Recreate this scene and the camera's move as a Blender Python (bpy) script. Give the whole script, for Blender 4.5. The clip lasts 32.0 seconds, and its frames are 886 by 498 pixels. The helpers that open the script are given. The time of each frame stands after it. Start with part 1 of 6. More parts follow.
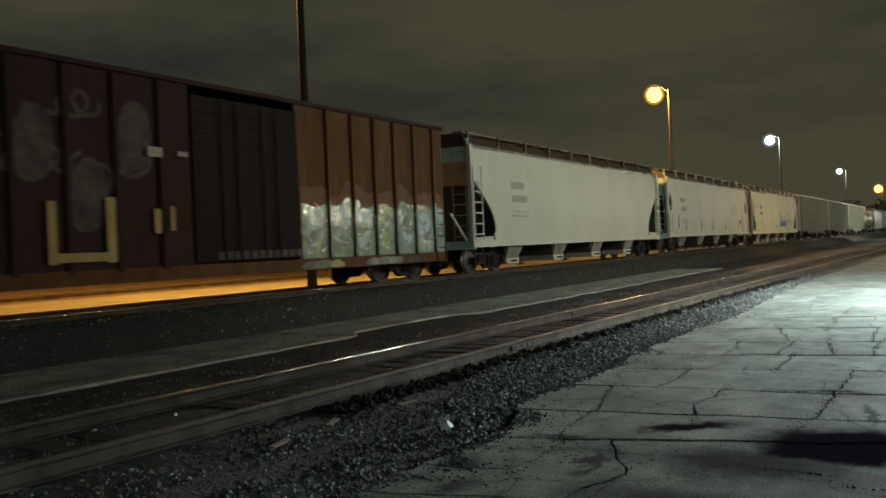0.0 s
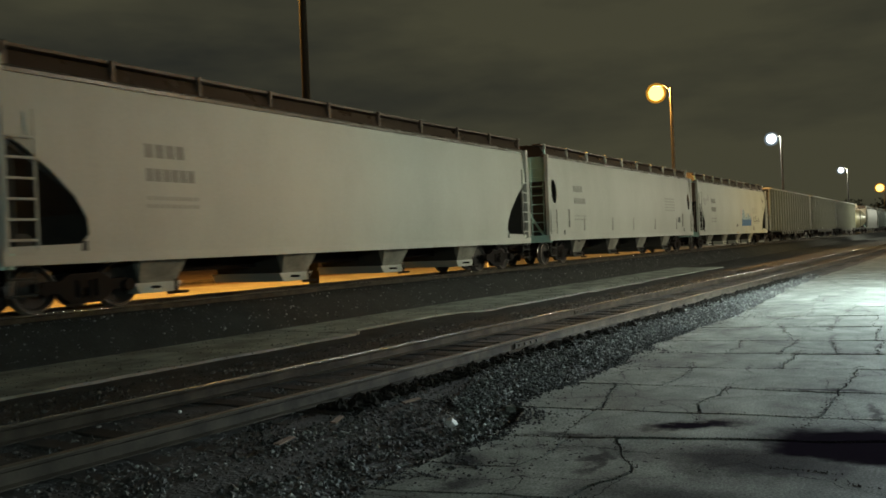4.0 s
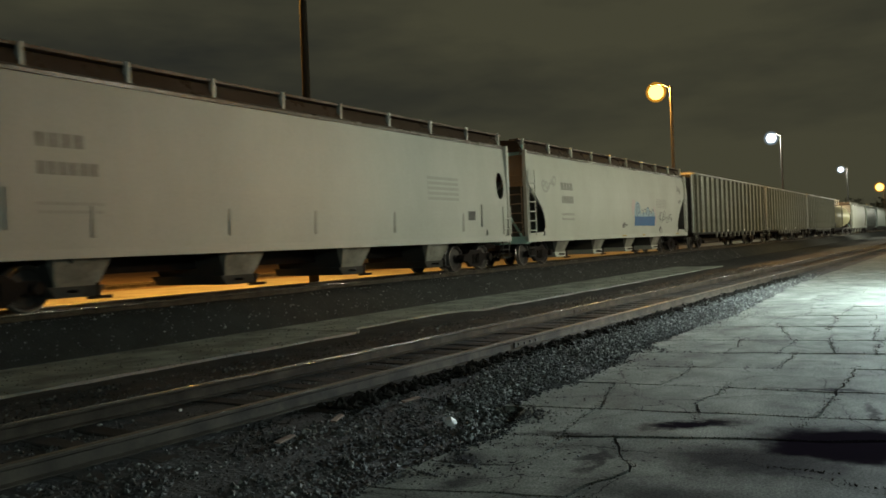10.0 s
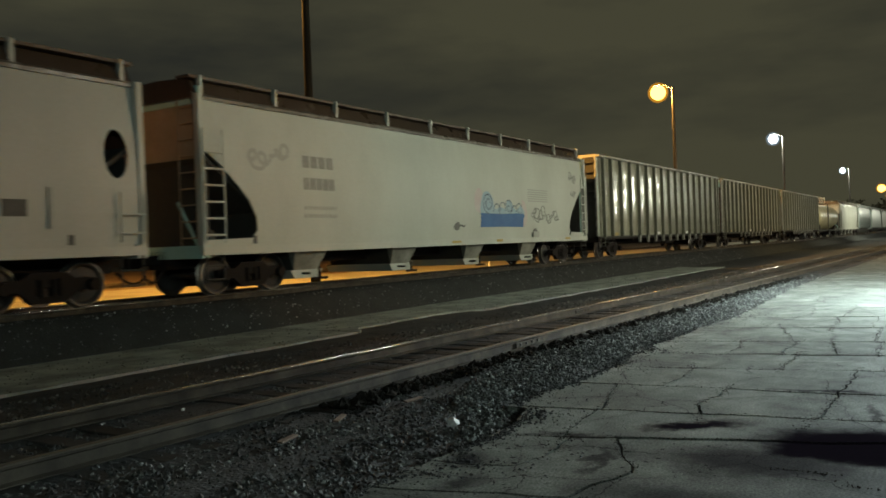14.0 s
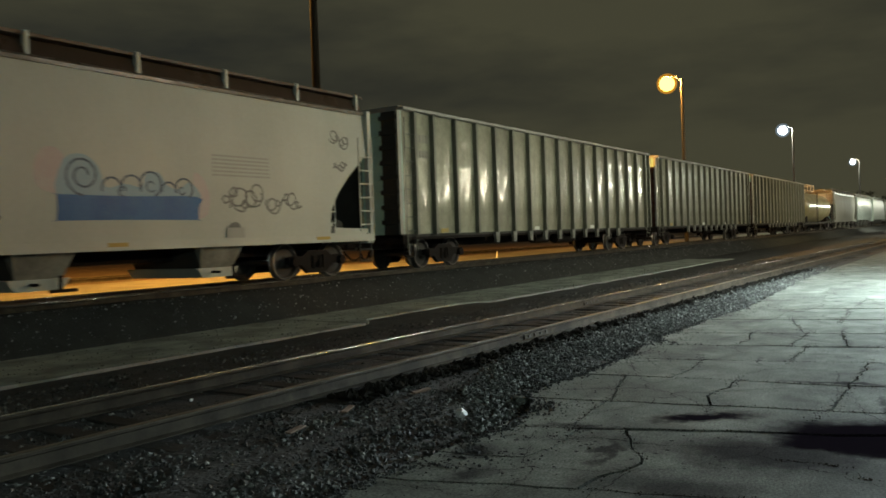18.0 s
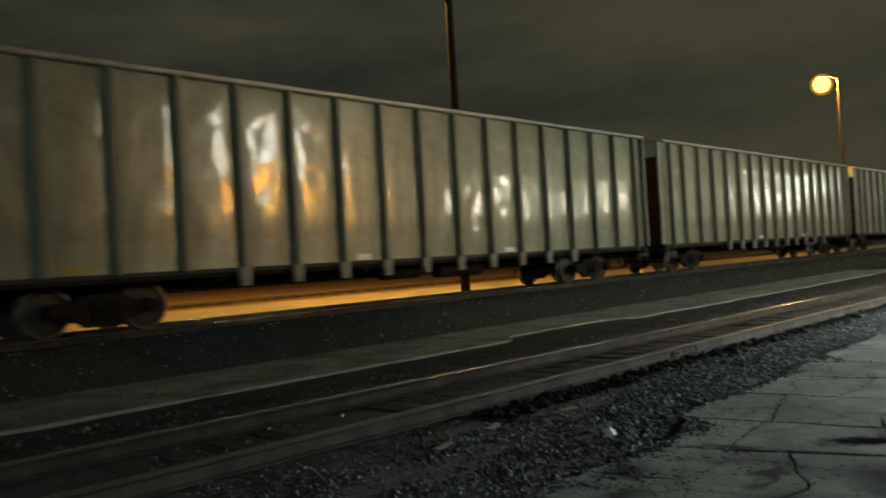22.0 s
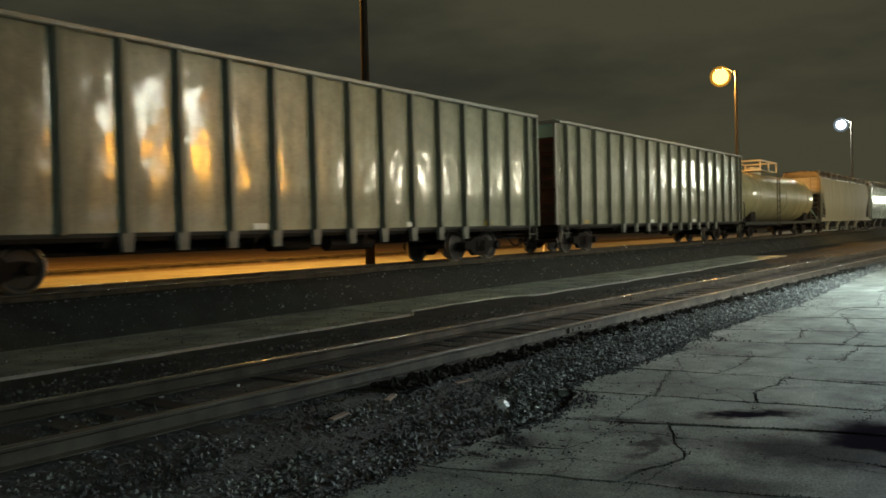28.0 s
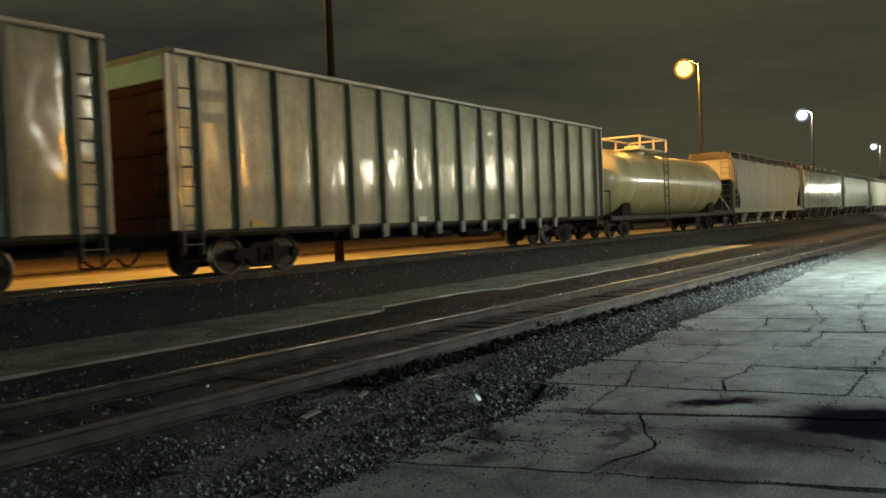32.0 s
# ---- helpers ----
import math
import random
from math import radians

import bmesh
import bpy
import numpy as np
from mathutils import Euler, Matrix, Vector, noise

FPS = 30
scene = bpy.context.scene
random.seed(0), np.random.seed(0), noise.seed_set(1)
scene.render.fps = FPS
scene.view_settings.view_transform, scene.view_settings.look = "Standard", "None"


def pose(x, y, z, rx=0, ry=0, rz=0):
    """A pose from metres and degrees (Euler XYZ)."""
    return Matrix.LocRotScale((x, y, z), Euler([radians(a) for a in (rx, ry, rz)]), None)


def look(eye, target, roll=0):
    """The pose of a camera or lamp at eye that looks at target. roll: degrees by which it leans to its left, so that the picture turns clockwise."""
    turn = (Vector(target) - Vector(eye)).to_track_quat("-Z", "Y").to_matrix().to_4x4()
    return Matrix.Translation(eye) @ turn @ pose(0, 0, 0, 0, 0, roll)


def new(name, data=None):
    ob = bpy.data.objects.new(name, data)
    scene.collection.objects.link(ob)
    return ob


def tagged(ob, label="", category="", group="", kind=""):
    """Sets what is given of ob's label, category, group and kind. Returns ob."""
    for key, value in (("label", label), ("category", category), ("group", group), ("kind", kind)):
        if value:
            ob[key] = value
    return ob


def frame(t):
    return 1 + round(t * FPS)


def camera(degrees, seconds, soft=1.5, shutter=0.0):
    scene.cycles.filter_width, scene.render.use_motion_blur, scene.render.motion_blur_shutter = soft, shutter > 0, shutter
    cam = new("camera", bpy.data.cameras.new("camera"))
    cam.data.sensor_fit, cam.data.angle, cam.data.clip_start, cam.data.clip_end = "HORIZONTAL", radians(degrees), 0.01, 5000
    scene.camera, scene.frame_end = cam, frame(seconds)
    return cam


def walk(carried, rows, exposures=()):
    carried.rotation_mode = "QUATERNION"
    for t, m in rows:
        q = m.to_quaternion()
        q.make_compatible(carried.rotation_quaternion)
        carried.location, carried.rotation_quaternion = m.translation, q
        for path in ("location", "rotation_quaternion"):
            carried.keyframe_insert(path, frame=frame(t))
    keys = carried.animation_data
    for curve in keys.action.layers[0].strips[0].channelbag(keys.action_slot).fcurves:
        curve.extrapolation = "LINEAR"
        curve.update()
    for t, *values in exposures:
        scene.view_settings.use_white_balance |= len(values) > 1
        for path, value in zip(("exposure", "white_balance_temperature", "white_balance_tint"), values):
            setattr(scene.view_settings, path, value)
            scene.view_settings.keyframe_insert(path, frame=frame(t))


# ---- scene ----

# World: x runs along the main line, y across it away from the camera, z up, pavement at 0.
EYE = (0.0, 0.0, 1.62)
LENS = 57.0
PATH = [  # seconds, the sway of the camera in metres, tilt, lean, heading
    (0.0, 0.038, -0.022, -0.002, -0.11, 2.54, -57.68),
    (0.5, 0.001, -0.006, 0.006, -0.15, 2.48, -57.70),
    (1.0, -0.001, -0.016, 0.006, -0.17, 2.48, -57.71),
    (1.5, -0.001, -0.027, 0.004, -0.19, 2.47, -57.71),
    (2.0, -0.009, -0.028, 0.007, -0.21, 2.42, -57.67),
    (2.5, -0.008, -0.013, 0.005, -0.21, 2.42, -57.65),
    (3.0, 0.001, -0.002, 0.004, -0.23, 2.43, -57.65),
    (3.5, 0.008, 0.001, -0.001, -0.23, 2.43, -57.63),
    (5.5, 0.019, 0.027, -0.001, -0.33, 2.31, -57.62),
    (6.0, 0.018, 0.023, 0.001, -0.33, 2.34, -57.59),
    (6.5, 0.006, 0.016, 0.006, -0.34, 2.32, -57.62),
    (7.0, 0.004, 0.015, 0.005, -0.32, 2.33, -57.65),
    (7.5, 0.012, 0.006, 0.005, -0.34, 2.33, -57.63),
    (8.0, 0.013, -0.005, 0.006, -0.33, 2.34, -57.63),
    (8.5, 0.007, -0.009, 0.008, -0.34, 2.33, -57.63),
    (9.0, -0.017, -0.013, 0.013, -0.36, 2.27, -57.65),
    (9.5, -0.012, -0.011, 0.008, -0.35, 2.29, -57.64),
    (10.0, -0.015, -0.010, 0.011, -0.36, 2.29, -57.64),
    (10.5, -0.016, -0.010, 0.008, -0.36, 2.28, -57.64),
    (11.0, -0.007, -0.004, 0.014, -0.38, 2.20, -57.61),
    (11.5, -0.015, -0.011, 0.014, -0.37, 2.21, -57.61),
    (12.0, -0.016, -0.011, 0.014, -0.37, 2.21, -57.61),
    (12.5, -0.022, -0.013, 0.017, -0.38, 2.19, -57.60),
    (13.0, -0.027, -0.007, 0.019, -0.40, 2.14, -57.60),
    (13.5, -0.026, -0.006, 0.013, -0.35, 2.17, -57.55),
    (14.0, -0.029, 0.000, 0.017, -0.37, 2.11, -57.55),
    (14.5, -0.039, -0.004, 0.020, -0.41, 2.10, -57.52),
    (16.5, -0.027, 0.002, 0.016, -0.41, 2.06, -57.53),
    (17.0, -0.017, 0.004, 0.014, -0.45, 2.04, -57.50),
    (17.5, 0.021, 0.020, 0.000, -0.75, 2.15, -57.29),
    (18.0, -0.005, 0.021, 0.006, -0.92, 2.09, -57.01),
    (18.5, -0.024, 0.014, 0.009, -0.73, 2.28, -56.08),
    (19.0, 0.003, 0.036, 0.002, -0.07, 2.95, -54.47),
    (19.5, 0.022, 0.053, 0.001, 0.73, 3.81, -51.81),
    (20.0, -0.001, 0.033, 0.011, 0.81, 4.00, -50.25),
    (20.5, 0.020, 0.065, -0.007, 1.24, 4.07, -47.23),
    (21.0, 0.020, 0.064, -0.010, 1.33, 3.85, -45.78),
    (21.5, 0.031, 0.065, -0.012, 1.25, 3.68, -45.77),
    (22.0, -0.011, 0.040, 0.005, 0.75, 3.38, -47.17),
    (22.5, -0.022, 0.030, -0.004, -0.03, 3.07, -50.60),
    (23.0, -0.019, 0.044, -0.013, -0.25, 3.14, -51.71),
    (23.5, -0.008, 0.037, -0.011, -0.33, 3.32, -52.64),
    (24.0, -0.036, -0.008, 0.002, -0.38, 3.16, -54.53),
    (24.5, -0.011, -0.043, -0.008, -0.48, 3.20, -55.60),
    (25.0, 0.020, -0.046, -0.017, -2.23, 2.28, -57.00),
    (25.5, 0.027, -0.018, -0.015, -2.21, 1.15, -56.46),
    (27.5, 0.030, 0.024, -0.018, -1.33, 1.39, -53.17),
    (28.0, -0.006, -0.013, -0.015, -1.30, 1.43, -53.70),
    (28.5, 0.012, -0.027, -0.008, -1.36, 1.55, -54.19),
    (29.0, 0.007, -0.044, -0.018, -1.48, 2.01, -54.84),
    (29.5, 0.031, -0.045, -0.025, -1.71, 2.39, -55.74),
    (30.0, 0.025, -0.042, -0.026, -1.71, 2.43, -55.85),
    (30.5, 0.001, -0.040, -0.016, -1.72, 2.34, -55.85),
    (31.0, 0.022, -0.025, -0.020, -1.74, 2.36, -55.88),
    (31.5, 0.022, -0.014, -0.021, -1.73, 2.36, -55.85),
    (32.0, 0.017, -0.005, -0.018, -1.71, 2.41, -55.86),
]
cam = camera(LENS, 32.0, soft=1.65, shutter=0.8)
walk(cam, [(t, pose(EYE[0] + dx, EYE[1] + dy, EYE[2] + dz, 90 + p, r, y)) for t, dx, dy, dz, p, r, y in PATH],
     exposures=[(0.0, 0.07), (17.0, 0.06), (19.0, 0.0), (20.5, -0.10), (22.0, -0.12), (23.0, -0.06), (25.0, 0.0), (28.0, 0.08), (32.0, 0.12)])

RAIL_Z = 0.66          # rail top of the main line
TRACK_Y = 15.25        # its centre line
SIDE_Y = -1.55         # a car's near side, from its own centre line


def run(t):
    """Metres that the train has rolled by t seconds."""
    return 4.015 * t - 0.00278 * t * t - 0.0000472 * t ** 3

# ---------------------------------------------------------------- night sky and lamps
world = bpy.data.worlds.new("night")
scene.world = world
world.use_nodes = True
wn, wl = world.node_tree.nodes, world.node_tree.links
bg = wn["Background"]
wtc = wn.new("ShaderNodeTexCoord")
wmap = wn.new("ShaderNodeMapping")
wmap.inputs["Scale"].default_value = (1.2, 1.2, 4.5)
wno = wn.new("ShaderNodeTexNoise")
wno.inputs["Scale"].default_value, wno.inputs["Detail"].default_value, wno.inputs["Roughness"].default_value = 2.2, 5, 0.55
wra = wn.new("ShaderNodeValToRGB")
wra.color_ramp.elements[0].position, wra.color_ramp.elements[0].color = 0.55, (0.012, 0.014, 0.014, 1)
wra.color_ramp.elements[1].position, wra.color_ramp.elements[1].color = 1.0, (0.057, 0.055, 0.033, 1)
wl.new(wtc.outputs["Generated"], wmap.inputs["Vector"])
wl.new(wmap.outputs["Vector"], wno.inputs["Vector"])
wsp, wad = wn.new("ShaderNodeSeparateXYZ"), wn.new("ShaderNodeMath")
wad.operation, wad.inputs[1].default_value = "MULTIPLY_ADD", 0.50
wl.new(wtc.outputs["Generated"], wsp.inputs["Vector"])
wl.new(wsp.outputs["X"], wad.inputs[0])
wl.new(wno.outputs["Fac"], wad.inputs[2])
wl.new(wad.outputs[0], wra.inputs["Fac"])
wl.new(wra.outputs["Color"], bg.inputs["Color"])
bg.inputs["Strength"].default_value = 0.94

SODIUM, LED = (1.0, 0.43, 0.035), (0.98, 1.0, 0.79)
TINT = {"cool": (0.74, 1.0, 0.93), "sodium": SODIUM, "led": LED, "warm": (1.0, 0.93, 0.68), "amber": (1.0, 0.76, 0.36)}


def point(name, at, colour, watts, radius):
    d = bpy.data.lights.new(name, "POINT")
    d.color, d.energy, d.shadow_soft_size = colour, watts, radius
    ob = new(name, d)
    ob.location = at
    return ob


def spot(name, at, aim, colour, watts, radius, angle, blend):
    d = bpy.data.lights.new(name, "SPOT")
    d.color, d.energy, d.shadow_soft_size, d.spot_size, d.spot_blend = colour, watts, radius, radians(angle), blend
    ob = new(name, d)
    ob.matrix_world = look(at, aim)
    return ob


# street lamps of the lot behind the train: x of the pole, height of the lamp, colour, watts
LOT_Y, ARM = 20.0, 1.25
LOT_LAMPS = [(22.66, 13.9, "sodium", 36000), (68.0, 13.8, "sodium", 10000), (117.8, 14.3, "led", 6500), (194.5, 14.3, "led", 6500), (295.5, 14.3, "sodium", 6500)]
# unseen lights camera-side of the tracks, set from reflections and to brighten the train
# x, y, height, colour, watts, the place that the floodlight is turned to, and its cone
UNSEEN_YARD_LAMPS = [(24.0, -8.0, 8.6, "led", 5600, (29.5, 14, 2.6), 126), (28.0, -10.5, 6.2, "sodium", 3300, (10, 13.7, 3.6), 40), (40.0, -5.0, 5.4, "warm", 3000, (40, 13, 2.5), 160), (54.0, -5.0, 6.0, "warm", 2500, (52, 13, 2.5), 160),
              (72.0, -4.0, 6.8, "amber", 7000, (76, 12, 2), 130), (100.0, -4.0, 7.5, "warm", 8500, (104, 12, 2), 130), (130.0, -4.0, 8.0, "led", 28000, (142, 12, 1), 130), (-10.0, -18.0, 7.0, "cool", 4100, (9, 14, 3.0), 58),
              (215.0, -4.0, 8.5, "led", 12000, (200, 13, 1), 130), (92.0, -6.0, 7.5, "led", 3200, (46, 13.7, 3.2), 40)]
FLOOD = (21.5, -2.5, 4.0)       # unseen floodlight over the pavement; its added screen keeps light off the train
point("flood_light", (FLOOD[0], FLOOD[1], FLOOD[2] - 0.2), (0.78, 0.96, 1.0), 14500, 0.06)
for x, z, kind, watts in LOT_LAMPS:
    point("lot_light", (x, LOT_Y + ARM, z - 0.05), (1.0, 0.48, 0.09) if kind == "sodium" else LED, watts, 0.08)
for x, y, z, kind, watts, aim, cone in UNSEEN_YARD_LAMPS:
    spot("unseen_yard_light", (x, y, z - 0.35), aim, TINT[kind], watts, {"sodium": 0.28, "led": 1.0, "warm": 0.4, "amber": 0.4, "cool": 0.4}[kind], cone, 0.95)

# ---------------------------------------------------------------- materials


def material(name, base, second=None, rough=0.6, metal=0.0, grain=30.0, blot=1.6, stretch=(1, 1, 1), bump=0.15, depth=0.01,
             mix=0.6, spec=0.5, vary=0.0, wave=0.0, wave_scale=1.0, coat=0.0, coat_rough=0.1):
    """A worn surface: two colours blotched at two scales, fine relief, and roughness that follows the wear."""
    m = bpy.data.materials.new(name)
    m.use_nodes = True
    n, l = m.node_tree.nodes, m.node_tree.links
    b = n["Principled BSDF"]
    second = second or tuple(c * 0.6 for c in base)
    tc = n.new("ShaderNodeTexCoord")
    mp = n.new("ShaderNodeMapping")
    mp.inputs["Scale"].default_value = stretch
    l.new(tc.outputs["Object"], mp.inputs["Vector"])
    big, fine = n.new("ShaderNodeTexNoise"), n.new("ShaderNodeTexNoise")
    big.inputs["Scale"].default_value, big.inputs["Detail"].default_value, big.inputs["Roughness"].default_value = blot, 6, 0.62
    fine.inputs["Scale"].default_value, fine.inputs["Detail"].default_value = grain, 3
    l.new(mp.outputs["Vector"], big.inputs["Vector"])
    l.new(tc.outputs["Object"], fine.inputs["Vector"])
    add = n.new("ShaderNodeMath")
    add.operation = "MULTIPLY_ADD"
    add.inputs[1].default_value = 0.35
    l.new(fine.outputs["Fac"], add.inputs[0])
    l.new(big.outputs["Fac"], add.inputs[2])
    ramp = n.new("ShaderNodeValToRGB")
    ramp.color_ramp.elements[0].position, ramp.color_ramp.elements[1].position = 0.45, 0.95
    ramp.color_ramp.elements[0].color = (*base, 1)
    ramp.color_ramp.elements[1].color = (*[a * (1 - mix) + c * mix for a, c in zip(base, second)], 1)
    l.new(add.outputs[0], ramp.inputs["Fac"])
    colour = ramp.outputs["Color"]
    if vary:
        info, hsv = n.new("ShaderNodeObjectInfo"), n.new("ShaderNodeHueSaturation")
        rng = n.new("ShaderNodeMapRange")
        rng.inputs["To Min"].default_value, rng.inputs["To Max"].default_value = 1 - vary, 1 + vary
        l.new(info.outputs["Random"], rng.inputs["Value"])
        l.new(rng.outputs["Result"], hsv.inputs["Value"])
        l.new(colour, hsv.inputs["Color"])
        colour = hsv.outputs["Color"]
    l.new(colour, b.inputs["Base Color"])
    rr = n.new("ShaderNodeMapRange")
    rr.inputs["To Min"].default_value, rr.inputs["To Max"].default_value = max(0.04, rough - 0.12), min(1, rough + 0.15)
    l.new(big.outputs["Fac"], rr.inputs["Value"])
    l.new(rr.outputs["Result"], b.inputs["Roughness"])
    b.inputs["Metallic"].default_value = metal
    b.inputs["Coat Weight"].default_value, b.inputs["Coat Roughness"].default_value = coat, coat_rough
    b.inputs["Specular IOR Level"].default_value = spec
    bp = n.new("ShaderNodeBump")
    bp.inputs["Strength"].default_value, bp.inputs["Distance"].default_value = bump, depth
    l.new(fine.outputs["Fac"], bp.inputs["Height"])
    if wave:
        wv = n.new("ShaderNodeTexNoise")
        wv.inputs["Scale"].default_value, wv.inputs["Detail"].default_value = wave_scale, 1.5
        l.new(tc.outputs["Object"], wv.inputs["Vector"])
        bw = n.new("ShaderNodeBump")
        bw.inputs["Strength"].default_value, bw.inputs["Distance"].default_value = 1.0, wave
        l.new(wv.outputs["Fac"], bw.inputs["Height"])
        l.new(bw.outputs["Normal"], bp.inputs["Normal"])
    l.new(bp.outputs["Normal"], b.inputs["Normal"])
    if coat:
        l.new(bp.outputs["Normal"], b.inputs["Coat Normal"])
    return m


def glowing(name, colour, strength, clear=0.0):
    """A lit lens, or a halo shell round one; clear: the share of what lies behind it that shows through."""
    m = bpy.data.materials.new(name)
    m.use_nodes = True
    b = m.node_tree.nodes["Principled BSDF"]
    b.inputs["Base Color"].default_value = (0, 0, 0, 1)
    b.inputs["Specular IOR Level"].default_value = 0.0
    b.inputs["Emission Color"].default_value = (*colour, 1)
    b.inputs["Emission Strength"].default_value = strength
    b.inputs["Alpha"].default_value = 1 - clear
    return m

def smoked(name, colour, through_part):
    """A sheet that lets a little light straight through."""
    m = bpy.data.materials.new(name)
    m.use_nodes = True
    n, l = m.node_tree.nodes, m.node_tree.links
    tr, mx = n.new("ShaderNodeBsdfTransparent"), n.new("ShaderNodeMixShader")
    n["Principled BSDF"].inputs["Base Color"].default_value = (*colour, 1)
    mx.inputs["Fac"].default_value = through_part
    l.new(n["Principled BSDF"].outputs["BSDF"], mx.inputs[1])
    l.new(tr.outputs["BSDF"], mx.inputs[2])
    l.new(mx.outputs["Shader"], n["Material Output"].inputs["Surface"])
    return m


